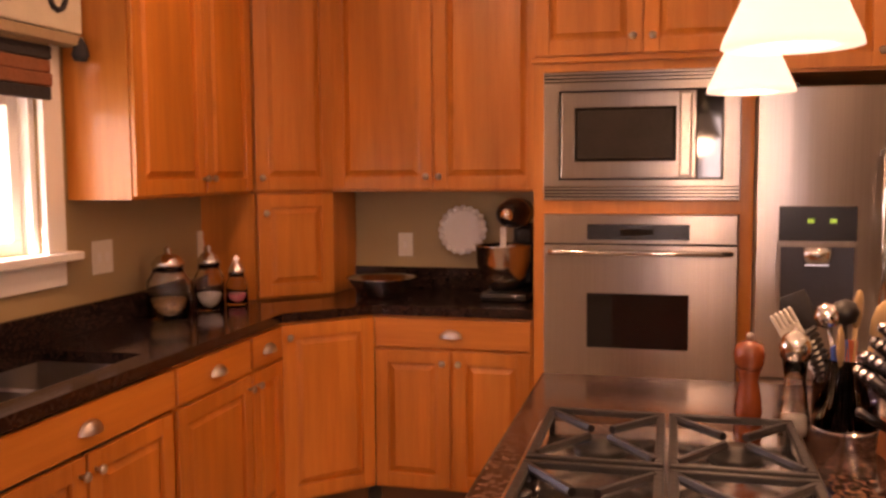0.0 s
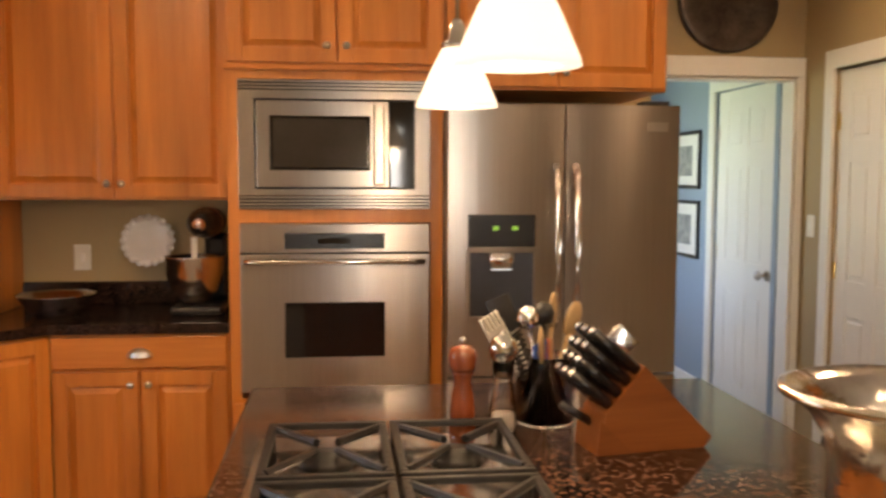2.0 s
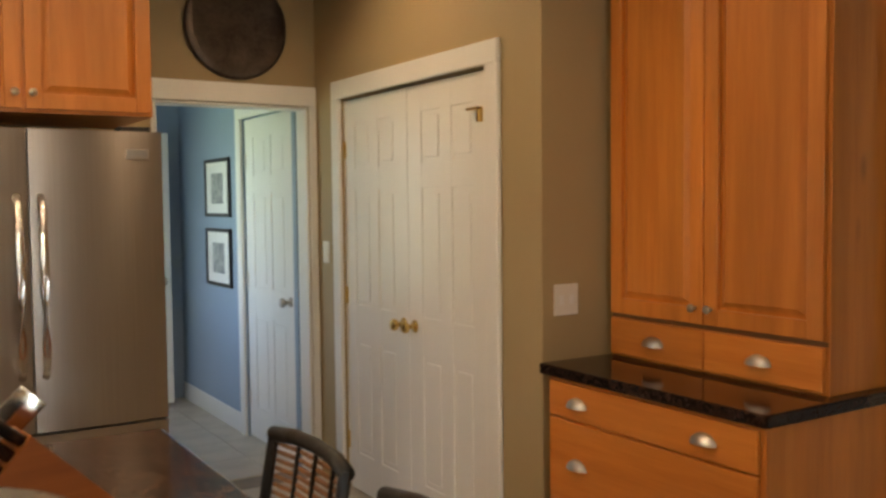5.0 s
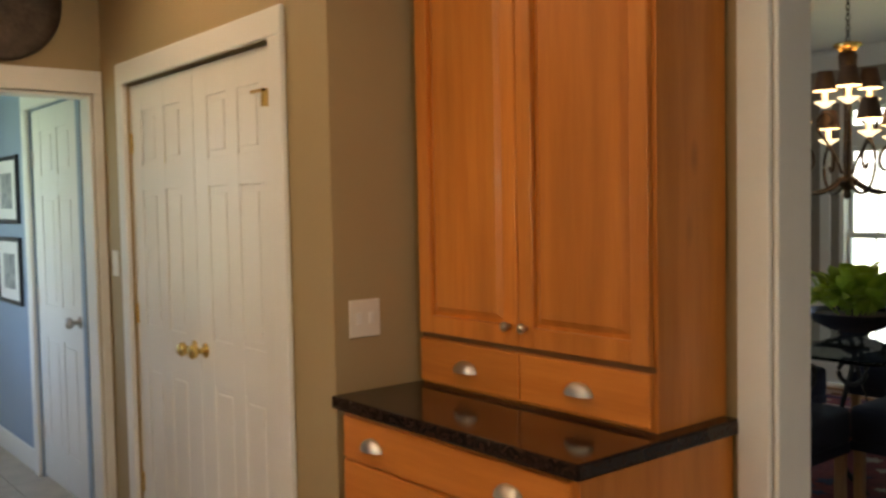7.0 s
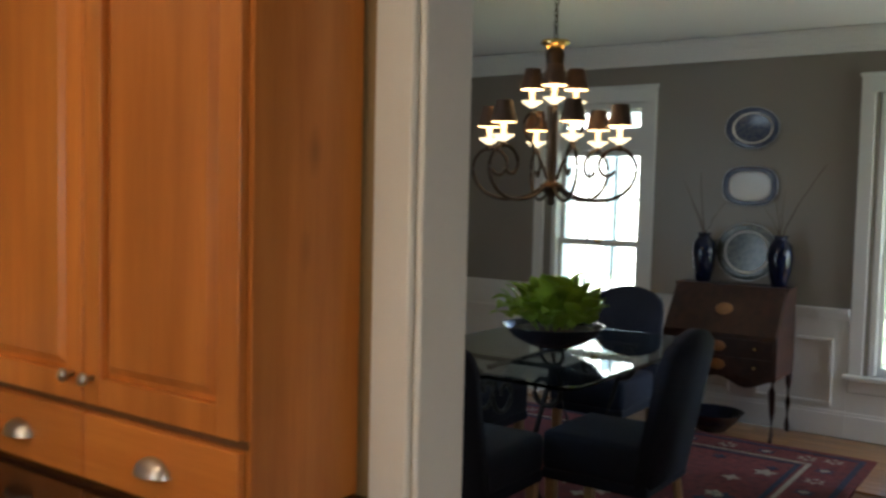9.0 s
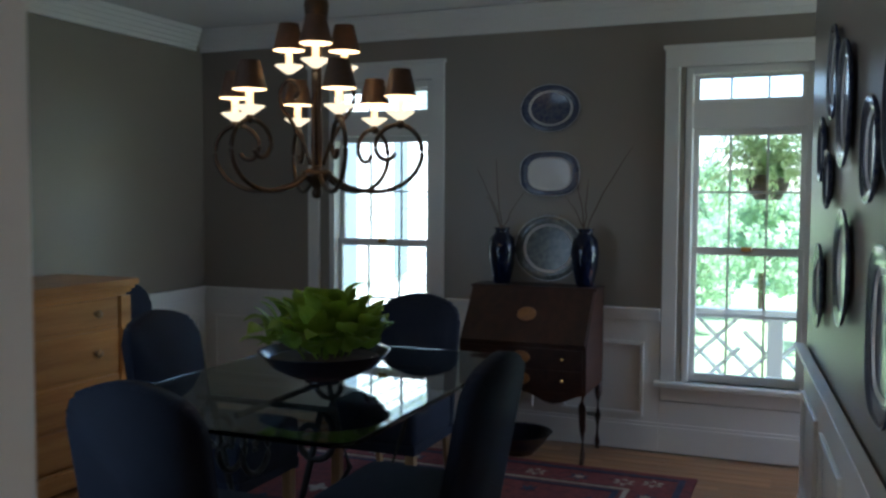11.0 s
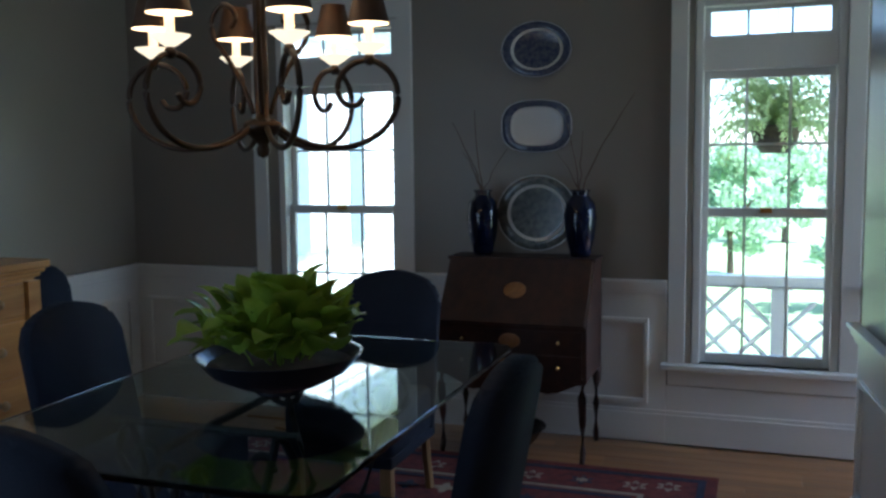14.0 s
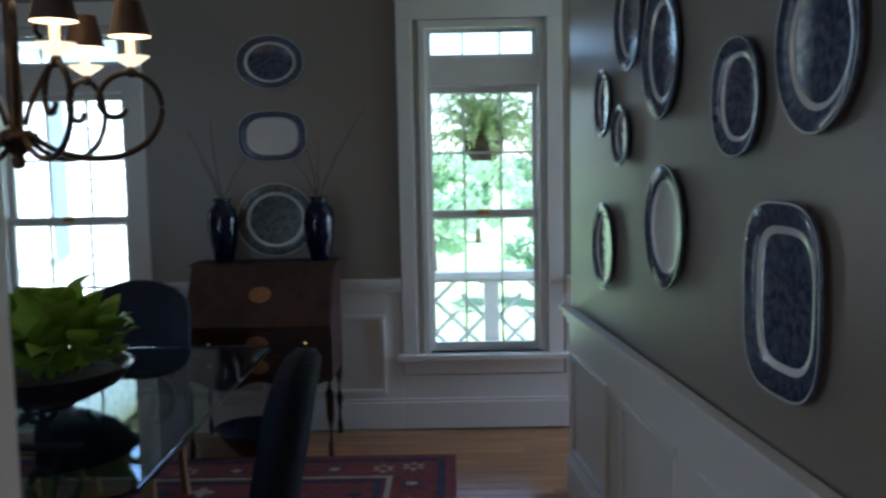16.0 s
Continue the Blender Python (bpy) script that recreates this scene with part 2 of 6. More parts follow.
GRAIN = mat("dry_goods", (0.35, 0.20, 0.09), 0.8, vary=0.5, scale=60)
VALANCE = mat("cream_linen", (0.62, 0.55, 0.42), 0.85, vary=0.1, scale=12, bump=0.3, detail=220)
STRIPE_DARK = mat("black_woven_cloth", (0.03, 0.025, 0.025), 0.9, vary=0.3, bump=0.3)
STRIPE_RUST = mat("rust_woven_cloth", (0.26, 0.09, 0.04), 0.9, vary=0.2, bump=0.3)
STRIPE_TAN = mat("tan_woven_cloth", (0.38, 0.27, 0.16), 0.9, vary=0.2, bump=0.3)
WOVEN = mat("woven_cane", (0.32, 0.15, 0.06), 0.55, vary=0.4, scale=40)
PAPER = mat("mat_board", (0.74, 0.73, 0.70), 0.8, vary=0.04)
PRINT = mat("grey_print", (0.40, 0.40, 0.38), 0.7, vary=0.6, scale=16, second=(0.12, 0.14, 0.16))
FRAME = mat("black_frame_wood", (0.02, 0.018, 0.018), 0.35)
BRONZE_DISC = mat("dark_bronze_disc", (0.05, 0.035, 0.028), 0.35, 0.6, vary=0.5, scale=7, bump=0.15, second=(0.11, 0.085, 0.07))
LED = glow("green_display", (0.35, 0.9, 0.15), 0.02)
LAMP_BLUE = glow("dispenser_light", (0.75, 0.88, 1.0), 0.08)
DARK_PIT = mat("dispenser_recess", (0.06, 0.065, 0.08), 0.35, 0.5)
RUG_RED = mat("rug_red_pile", (0.20, 0.035, 0.032), 0.95, vary=0.4, scale=22, bump=0.4, detail=300, second=(0.09, 0.02, 0.025))
RUG_CREAM = mat("rug_cream_pile", (0.42, 0.35, 0.27), 0.95, vary=0.3, scale=30, bump=0.4, detail=300)
RUG_NAVY = mat("rug_navy_pile", (0.035, 0.04, 0.08), 0.95, vary=0.4, scale=30, bump=0.4, detail=300)

def leafy(m, colour, weight=0.5):
    """Lets sunlight through thin leaves."""
    t = m.node_tree
    out, b = t.nodes["Material Output"], t.nodes["Principled BSDF"]
    tr, mx = t.nodes.new("ShaderNodeBsdfTranslucent"), t.nodes.new("ShaderNodeMixShader")
    tr.inputs["Color"].default_value = (*colour, 1)
    mx.inputs[0].default_value = weight
    t.links.new(b.outputs[0], mx.inputs[1])
    t.links.new(tr.outputs[0], mx.inputs[2])
    t.links.new(mx.outputs[0], out.inputs["Surface"])


leafy(FERN, (0.55, 0.66, 0.34))
leafy(TREE, (0.55, 0.70, 0.48))
leafy(LEAF, (0.35, 0.50, 0.06), 0.3)

# ---- mesh helpers ----


def box(bm, x0, y0, z0, x1, y1, z1, bevel=0.0, turn=None):
    m = Matrix.LocRotScale(((x0 + x1) / 2, (y0 + y1) / 2, (z0 + z1) / 2), None, (abs(x1 - x0), abs(y1 - y0), abs(z1 - z0)))
    made = bmesh.ops.create_cube(bm, size=1, matrix=(turn @ m) if turn is not None else m)
    if bevel:
        edges = list({e for v in made["verts"] for e in v.link_edges})
        bmesh.ops.bevel(bm, geom=edges, offset=bevel, segments=2, affect="EDGES", profile=0.5)
    return bm


def boxes(*rows, bevel=0.0):
    bm = bmesh.new()
    for r in rows:
        box(bm, *r, bevel=bevel)
    return bm


def lathe(bm, profile, n=28, m=None, sx=1.0, sy=1.0):
    """A turned solid from (radius, height) pairs."""
    m = m if m is not None else Matrix()
    rings = []
    for r, z in profile:
        rings.append([bm.verts.new(m @ Vector((sx * r * math.cos(2 * math.pi * i / n), sy * r * math.sin(2 * math.pi * i / n), z))) for i in range(n)])
    for a, b in zip(rings, rings[1:]):
        for i in range(n):
            bm.faces.new((a[i], a[(i + 1) % n], b[(i + 1) % n], b[i]))
    if profile[0][0] > 1e-5:
        bm.faces.new(list(reversed(rings[0])))
    if profile[-1][0] > 1e-5:
        bm.faces.new(rings[-1])
    return bm


def tube(bm, pts, r, n=8, taper=None):
    """A rod along points."""
    pts = [Vector(p) for p in pts]
    rings = []
    for i, p in enumerate(pts):
        d = (pts[min(i + 1, len(pts) - 1)] - pts[max(i - 1, 0)]).normalized()
        q = d.to_track_quat("Z", "Y")
        rr = r * (1 if taper is None else 1 + (taper - 1) * i / (len(pts) - 1))
        rings.append([bm.verts.new(p + q @ Vector((rr * math.cos(2 * math.pi * k / n), rr * math.sin(2 * math.pi * k / n), 0))) for k in range(n)])
    for a, b in zip(rings, rings[1:]):
        for i in range(n):
            bm.faces.new((a[i], a[(i + 1) % n], b[(i + 1) % n], b[i]))
    bm.faces.new(list(reversed(rings[0])))
    bm.faces.new(rings[-1])
    return bm


def flowing(pts, n=6):
    """A smooth curve through (r, z) points."""
    p = [pts[0], *pts, pts[-1]]
    out = []
    for a, b, c, d in zip(p, p[1:], p[2:], p[3:]):
        for i in range(n):
            t = i / n
            out.append(tuple(0.5 * (2 * b[k] + (c[k] - a[k]) * t + (2 * a[k] - 5 * b[k] + 4 * c[k] - d[k]) * t * t + (3 * b[k] - a[k] - 3 * c[k] + d[k]) * t ** 3) for k in (0, 1)))
    return out + [pts[-1]]


def prism(bm, outline, d0, d1, axis="y"):
    """A plate of the outline (a, b) from d0 to d1 along one axis: y: (x, z); x: (y, z); z: (x, y)."""
    def at(a, b, d):
        return {"y": (a, d, b), "x": (d, a, b), "z": (a, b, d)}[axis]
    f = [bm.verts.new(at(a, b, d0)) for a, b in outline]
    g = [bm.verts.new(at(a, b, d1)) for a, b in outline]
    k = len(outline)
    bm.faces.new(f)
    bm.faces.new(list(reversed(g)))
    for i in range(k):
        bm.faces.new((f[i], g[i], g[(i + 1) % k], f[(i + 1) % k]))
    bmesh.ops.recalc_face_normals(bm, faces=bm.faces)
    return bm


def part(name, bm, material, parent, label="", smooth=False):
    me = bpy.data.meshes.new(name)
    bmesh.ops.recalc_face_normals(bm, faces=bm.faces)
    bm.to_mesh(me)
    bm.free()
    if smooth:
        me.shade_smooth()
    me.materials.append(material)
    ob = new(name, me)
    if parent is not None:
        ob.parent = parent
    return tagged(ob, label)


def thing(name, m, label, category, group="", kind=""):
    ob = new(name)
    ob.empty_display_size = 0.05
    ob.matrix_world = m
    return tagged(ob, label, category, group, kind)


def structure(name, bm, material, label, category=""):
    ob = part(name, bm, material, None, label)
    return tagged(ob, label, category or name.split("_")[0], kind="structure")


# ---- setting: kitchen ----
KC, DC = 2.74, 2.66
structure("floor_kitchen", boxes((-2.3, -3.7, -0.12, 3.25, 4.7, -0.006)), GROUT, "beige stone tile floor of the kitchen", "floor")
structure("ceiling_kitchen", boxes((-2.3, -3.7, KC, 3.25, 4.7, KC + 0.1)), WHITE_CEILING, "plain white painted kitchen ceiling", "ceiling")
# sink wall with its window
structure("wall_west", boxes((-2.15, -3.7, 0, -2.0, 1.29, KC), (-2.15, 2.47, 0, -2.0, 4.27, KC), (-2.15, 1.29, 0, -2.0, 2.47, 1.22), (-2.15, 1.29, 2.2, -2.0, 2.47, KC)), WALL, "olive tan painted wall over the sink", "wall")
structure("wall_north", boxes((-2.0, 4.15, 0, 1.36, 4.27, KC)), WALL, "olive tan painted wall behind the ovens", "wall")
structure("wall_hall_door", boxes((1.36, 4.15, 0, 1.48, 4.70, KC), (1.48, 4.58, 0, 1.60, 4.70, KC), (1.60, 4.58, 2.05, 2.446, 4.70, KC), (2.446, 4.58, 0, 2.49, 4.70, KC)), WALL, "olive tan wall with a doorway to the hall", "wall")
structure("wall_pantry", boxes((2.49, 2.56, 0, 2.61, 2.90, KC), (2.49, 2.90, 2.06, 2.61, 4.24, KC), (2.49, 4.24, 0, 2.61, 4.70, KC)), WALL, "olive tan wall holding the pantry double doors", "wall")
structure("wall_alcove", boxes((2.61, 2.56, 0, 3.25, 2.68, KC)), WALL, "olive tan return wall with a light switch", "wall")
structure("wall_pantry_back", boxes((2.95, 2.68, 0, 3.0, 4.7, KC), (2.61, 4.62, 0, 2.95, 4.7, KC)), WALL, "plain closing wall of the pantry", "wall")
JL, JR = 1.445, 0.42
structure("wall_east", boxes((3.11, JL, 0, 3.25, 2.56, DC), (3.11, JR, 2.12, 3.25, JL, DC), (3.11, -3.7, 0, 3.25, JR, KC), (3.11, JR, DC, 3.25, 2.56, KC)), WALL, "olive tan wall with the dining room doorway", "wall")
structure("wall_south", boxes((-2.22, -3.7, 0, 0.4, -3.58, KC), (0.7, -3.7, 0, 3.11, -3.58, KC), (0.4, -3.7, 2.1, 0.7, -3.58, KC)), WALL, "plain olive tan wall with a narrow glazed door", "wall")


def casing(name, label, rows):
    structure(name, boxes(*rows, bevel=0.006), WHITE, label, "trim")


casing("trim_hall_doorway", "white painted casing round the hall doorway", [(2.446, 4.556, 0, 2.488, 4.578, 2.05), (1.51, 4.556, 0, 1.60, 4.578, 2.05), (1.51, 4.556, 2.05, 2.488, 4.578, 2.155)])
casing("trim_hall_jamb", "white painted jamb of the hall doorway", [(2.428, 4.57, 0, 2.444, 4.71, 2.048), (1.602, 4.57, 0, 1.618, 4.71, 2.048), (1.602, 4.57, 2.032, 2.444, 4.71, 2.047)])
casing("trim_pantry_doors", "white painted casing round the pantry doors", [(2.466, 2.81, 0, 2.488, 2.90, 2.06), (2.466, 4.24, 0, 2.488, 4.33, 2.06), (2.466, 2.81, 2.06, 2.488, 4.33, 2.155)])
casing("trim_dining_doorway", "cream painted casing of the dining room doorway", [(3.086, JL, 0, 3.108, JL + 0.095, 2.12), (3.086, JR - 0.095, 0, 3.108, JR, 2.12), (3.086, JR - 0.095, 2.12, 3.108, JL + 0.095, 2.22)])
casing("trim_dining_jamb", "cream painted jamb of the dining room doorway", [(3.10, JL - 0.018, 0, 3.262, JL - 0.002, 2.118), (3.10, JR + 0.002, 0, 3.262, JR + 0.018, 2.118), (3.10, JR + 0.002, 2.102, 3.262, JL - 0.002, 2.118)])

# ---- setting: hall ----
structure("floor_hall", boxes((1.0, 4.70, -0.12, 2.6, 7.2, -0.006)), GROUT, "beige stone tile floor of the hall", "floor")
structure("ceiling_hall", boxes((1.0, 4.7, 2.5, 2.6, 7.2, 2.6)), WHITE_CEILING, "plain white hall ceiling", "ceiling")
structure("wall_hall_east", boxes((2.42, 4.71, 0, 2.54, 4.76, 2.5), (2.42, 4.76, 2.06, 2.54, 5.56, 2.5), (2.42, 5.56, 0, 2.54, 7.1, 2.5)), WALL_HALL, "blue grey painted hall wall", "wall")
structure("wall_hall_north", boxes((1.0, 7.0, 0, 2.42, 7.1, 2.5)), WALL_HALL, "blue grey wall at the end of the hall", "wall")
structure("wall_hall_west", boxes((1.1, 4.71, 0, 1.2, 5.3, 2.5), (1.1, 6.2, 0, 1.2, 7.0, 2.5), (1.1, 5.3, 0, 1.2, 6.2, 0.9), (1.1, 5.3, 2.1, 1.2, 6.2, 2.5), (1.2, 4.71, 0, 1.36, 4.74, 2.5)), WALL_HALL, "blue grey hall wall with a side window", "wall")
casing("trim_hall_side_door", "white casing round the hall side door", [(2.396, 5.56, 0, 2.418, 5.65, 2.06), (2.396, 4.72, 2.06, 2.418, 5.65, 2.15)])
casing("baseboard_hall", "white painted hall baseboard", [(2.404, 5.65, 0, 2.419, 6.98, 0.13)])

# ---- setting: dining room ----
WX, LY = 8.03, 4.84
structure("floor_dining", boxes((3.25, -1.2, -0.12, 8.2, 4.96, -0.012)), OAK, "strip oak dining room floor", "floor")
structure("ceiling_dining", boxes((3.25, -1.2, DC, 8.2, 4.96, DC + 0.1)), WHITE_CEILING, "white dining room ceiling", "ceiling")
W1 = (3.10, 3.78)
W2 = (0.835, 1.445)
SILL, HEAD = 0.42, 2.24


def wall_with_windows():
    rows = []
    y = -1.2
    for a, b in (W2, W1):
        rows += [(WX, y, 0, WX + 0.15, a - 0.04, DC), (WX, a - 0.04, 0, WX + 0.15, b + 0.04, SILL), (WX, a - 0.04, HEAD, WX + 0.15, b + 0.04, DC)]
        y = b + 0.04
    return boxes(*rows, (WX, y, 0, WX + 0.15, LY + 0.12, DC))


structure("wall_window", wall_with_windows(), WALL_DINING, "taupe dining room wall with two tall windows", "wall")
structure("wall_dining_north", boxes((3.25, LY, 0, WX, LY + 0.12, DC)), WALL_DINING, "taupe dining room wall behind the pine chest", "wall")
# the opening backs onto the pantry and is only added to hold the fill light
structure("wall_dining_west", boxes((3.25, 2.56, 0, 3.3, 3.58, DC), (3.25, 4.42, 0, 3.3, LY, DC), (3.25, 3.58, 2.24, 3.3, 4.42, DC)), WALL_DINING, "taupe wall with an opening added for a fill light", "wall")
structure("wall_dining_south", boxes((3.25, -1.2, 0, 7.24, -1.08, DC), (7.98, -1.2, 0, WX, -1.08, DC), (7.24, -1.2, 0, 7.98, -1.08, 0.45), (7.24, -1.2, 2.25, 7.98, -1.08, DC)), WALL_DINING, "plain taupe closing wall", "wall")
# wall of plates: a little askew, its free end short of the window
PW0, PW1 = Vector((7.02, 0.80, 0)), Vector((3.27, 0.462, 0))
PWD = (PW1 - PW0).normalized()
PLATE_WALL = Matrix(((PWD.x, PWD.y, 0, PW0.x), (PWD.y, -PWD.x, 0, PW0.y), (0, 0, 1, 0), (0, 0, 0, 1)))
PLEN = (PW1 - PW0).length
pw = structure("wall_plates", boxes((0, -0.12, 0, PLEN, 0, DC)), WALL_DINING, "grey green painted wall hung with plates", "wall")
pw.matrix_world = PLATE_WALL


def moulding(name, label, rows, m=None, bevel=0.004):
    ob = structure(name, boxes(*rows, bevel=bevel), WHITE, label, "trim")
    if m is not None:
        ob.matrix_world = m
    return ob


RZ = 0.80


def wainscot(name, m, length, gaps=()):
    """White panelled dado with base, chair rail and framed panels along local x; the room is on the +y side."""
    spans, x = [], 0.0
    for a, b in (*gaps, (length, length)):
        if a - x > 0.05:
            spans.append((x, a))
        x = b
    rows = []
    for a, b in spans:
        rows += [(a, 0.001, 0.0, b, 0.010, RZ), (a, 0.010, 0, b, 0.026, 0.15), (a, 0.010, 0.15, b, 0.020, 0.17),
                 (a, 0.010, RZ, b, 0.040, RZ + 0.028), (a, 0.010, RZ + 0.028, b, 0.055, RZ + 0.045), (a, 0.010, RZ - 0.03, b, 0.024, RZ)]
        n = max(1, round((b - a) / 0.75))
        w = (b - a) / n
        for i in range(n):
            p, q = a + i * w + 0.09, a + (i + 1) * w - 0.09
            if q - p < 0.08:
                continue
            for z0, z1 in ((0.20, 0.225), (0.62, 0.645)):
                rows.append((p, 0.010, z0, q, 0.026, z1))
            rows += [(p, 0.010, 0.225, p + 0.025, 0.026, 0.62), (q - 0.025, 0.010, 0.225, q, 0.026, 0.62)]
    for a, b in gaps:
        rows += [(a, 0.001, 0.0, b, 0.010, 0.30), (a, 0.010, 0, b, 0.026, 0.15), (a, 0.010, 0.15, b, 0.020, 0.17)]
    return moulding(name, "white panelled wainscot with chair rail", rows, m, 0.003)


wainscot("trim_wainscot_plates", PLATE_WALL, PLEN)
wainscot("trim_wainscot_window", Matrix(((0, -1, 0, WX), (1, 0, 0, -1.08), (0, 0, 1, 0), (0, 0, 0, 1))), LY + 1.08, [(W2[0] - 0.14 + 1.08, W2[1] + 0.16 + 1.08), (W1[0] - 0.14 + 1.08, W1[1] + 0.19 + 1.08)])
wainscot("trim_wainscot_north", Matrix(((-1, 0, 0, WX), (0, -1, 0, LY), (0, 0, 1, 0), (0, 0, 0, 1))), WX - 3.3)
for nm, rows in (("window", [(WX - 0.03 - 0.012 * i, -1.08, 2.50 + 0.03 * i, WX, LY, 2.535 + 0.03 * i) for i in range(5)]),
                 ("north", [(3.3, LY - 0.03 - 0.012 * i, 2.50 + 0.03 * i, WX - 0.1, LY, 2.535 + 0.03 * i) for i in range(5)])):
    moulding("trim_crown_" + nm, "white stepped crown moulding", rows, bevel=0.005)


def sash_window(name, y0, y1, casing_left, casing_right):
    """Six over six sash window with a three pane transom, in the wall at WX."""
    w = thing(name, pose(WX, (y0 + y1) / 2, SILL), "tall white sash window with a transom above", "window", kind="structure")
    h = (y1 - y0) / 2
    c0, c1 = -h - casing_right, h + casing_left
    part("window_frame", boxes((-0.022, c0, 0, -0.001, c0 + 0.085, 1.82), (-0.022, c1 - 0.085, 0, -0.001, c1, 1.82), (-0.022, c0, 1.82, -0.001, c1, 1.92), (-0.030, c0 - 0.01, 1.92, -0.001, c1 + 0.01, 1.945), (0.001, -h - 0.038, 0, 0.14, -h, 1.818), (0.001, h, 0, 0.14, h + 0.038, 1.818), (0.001, -h, 1.775, 0.14, h, 1.818), (0.02, -h, 1.47, 0.13, h, 1.62), bevel=0.004), WHITE, w)
    part("window_sill", boxes((-0.06, c0 - 0.03, -0.03, 0.14, c1 + 0.03, 0.0), (-0.018, c0, -0.115, 0, c1, -0.03), bevel=0.005), WHITE, w)
    for nm, z0, z1, x, hb in (("upper_sash", 0.74, 1.47, 0.09, 0.79 - 0.74), ("lower_sash", 0.0, 0.79, 0.055, 0.05)):
        part(nm, boxes((x, -h, z0, x + 0.03, -h + 0.03, z1), (x, h - 0.03, z0, x + 0.03, h, z1), (x, -h + 0.03, z0, x + 0.03, h - 0.03, z0 + hb), (x, -h + 0.03, z1 - 0.04, x + 0.03, h - 0.03, z1), bevel=0.003), WHITE, w)
        zz = (z0 + z1) / 2
        bars = [(x + 0.008, -h + 0.03, zz - 0.006, x + 0.022, h - 0.03, zz + 0.006)]
        for k in (1, 2):
            yy = -h + 2 * h * k / 3
            bars.append((x + 0.007, yy - 0.006, z0 + 0.03, x + 0.023, yy + 0.006, z1 - 0.03))
        part("muntin_bars", boxes(*bars), WHITE, w)
    part("transom_sash", boxes((0.07, -h, 1.62, 0.10, -h + 0.03, 1.775), (0.07, h - 0.03, 1.62, 0.10, h, 1.775), (0.07, -h + 0.03, 1.62, 0.10, h - 0.03, 1.64), (0.07, -h + 0.03, 1.757, 0.10, h - 0.03, 1.775), (0.078, -h / 3 - 0.006, 1.64, 0.092, -h / 3 + 0.006, 1.757), (0.078, h / 3 - 0.006, 1.64, 0.092, h / 3 + 0.006, 1.757)), WHITE, w)
    part("sash_lock", boxes((0.035, -0.03, 0.765, 0.055, 0.03, 0.795), bevel=0.004), BRASS, w)
    for nm, x, z0, z1 in (("pane", 0.105, 0.78, 1.44), ("pane", 0.07, 0.04, 0.75), ("pane", 0.085, 1.64, 1.757)):
        p = part(nm, boxes((x - 0.002, -h + 0.02, z0, x + 0.002, h - 0.02, z1)), PANE, w)
        p.visible_shadow = False


sash_window("window_1", *W1, 0.19, 0.125)
sash_window("window_2", *W2, 0.155, 0.125)

# ---- cabinets ----


def knob(parent, x, y, z):
    bm = lathe(bmesh.new(), [(0.006, 0), (0.005, 0.012), (0.013, 0.018), (0.015, 0.024), (0.011, 0.030), (0, 0.032)], 14, Matrix.Translation((x, y, z)) @ Matrix.Rotation(radians(90), 4, "X"))
    part("knob", bm, PEWTER, parent, "round brushed nickel knob", True)


def cup_pull(parent, x, y, z):
    bm = bmesh.new()
    n, k = 12, 6
    rows = []
    for i in range(k + 1):
        a = radians(90) * i / k
        rows.append([bm.verts.new((x + 0.05 * math.cos(a) * math.cos(math.pi * j / n), y - 0.03 * math.cos(a) * math.sin(math.pi * j / n) - 0.002, z - 0.016 + 0.036 * math.sin(a))) for j in range(n + 1)])
    for a, b in zip(rows, rows[1:]):
        for j in range(n):
            bm.faces.new((a[j], a[j + 1], b[j + 1], b[j]))
    part("cup_pull", bm, PEWTER, parent, "brushed nickel cup pull", True)


def panel_door(parent, x0, z0, x1, z1, knob_at=None, name="door"):
    """A raised panel door on the front plane y = 0, proud towards -y."""
    f = 0.058
    e = 0.012
    bm = boxes((x0, -0.020, z0, x0 + f, -0.001, z1), (x1 - f, -0.020, z0, x1, -0.001, z1), (x0 + f, -0.0195, z0, x1 - f, -0.001, z0 + f), (x0 + f, -0.0195, z1 - f, x1 - f, -0.001, z1), bevel=0.003)
    a, b, c, d = x0 + f, x1 - f, z0 + f, z1 - f
    g = 0.030
    outer = [bm.verts.new(p) for p in ((a, -0.003, c), (b, -0.003, c), (b, -0.003, d), (a, -0.003, d))]
    mid = [bm.verts.new(p) for p in ((a + e, -0.006, c + e), (b - e, -0.006, c + e), (b - e, -0.006, d - e), (a + e, -0.006, d - e))]
    inner = [bm.verts.new(p) for p in ((a + g, -0.018, c + g), (b - g, -0.018, c + g), (b - g, -0.018, d - g), (a + g, -0.018, d - g))]
    for i in range(4):
        bm.faces.new((outer[i], outer[(i + 1) % 4], mid[(i + 1) % 4], mid[i]))
        bm.faces.new((mid[i], mid[(i + 1) % 4], inner[(i + 1) % 4], inner[i]))
    bm.faces.new(inner)
    door = part(name, bm, MAPLE, parent)
    if knob_at:
        knob(door, knob_at[0], -0.020, knob_at[1])
    return door


def drawer(parent, x0, z0, x1, z1, pulls):
    d = part("drawer", boxes((x0, -0.020, z0, x1, -0.001, z1), bevel=0.004), MAPLE_X, parent)
    for x in pulls:
        cup_pull(d, x, -0.020, (z0 + z1) / 2)
    return d


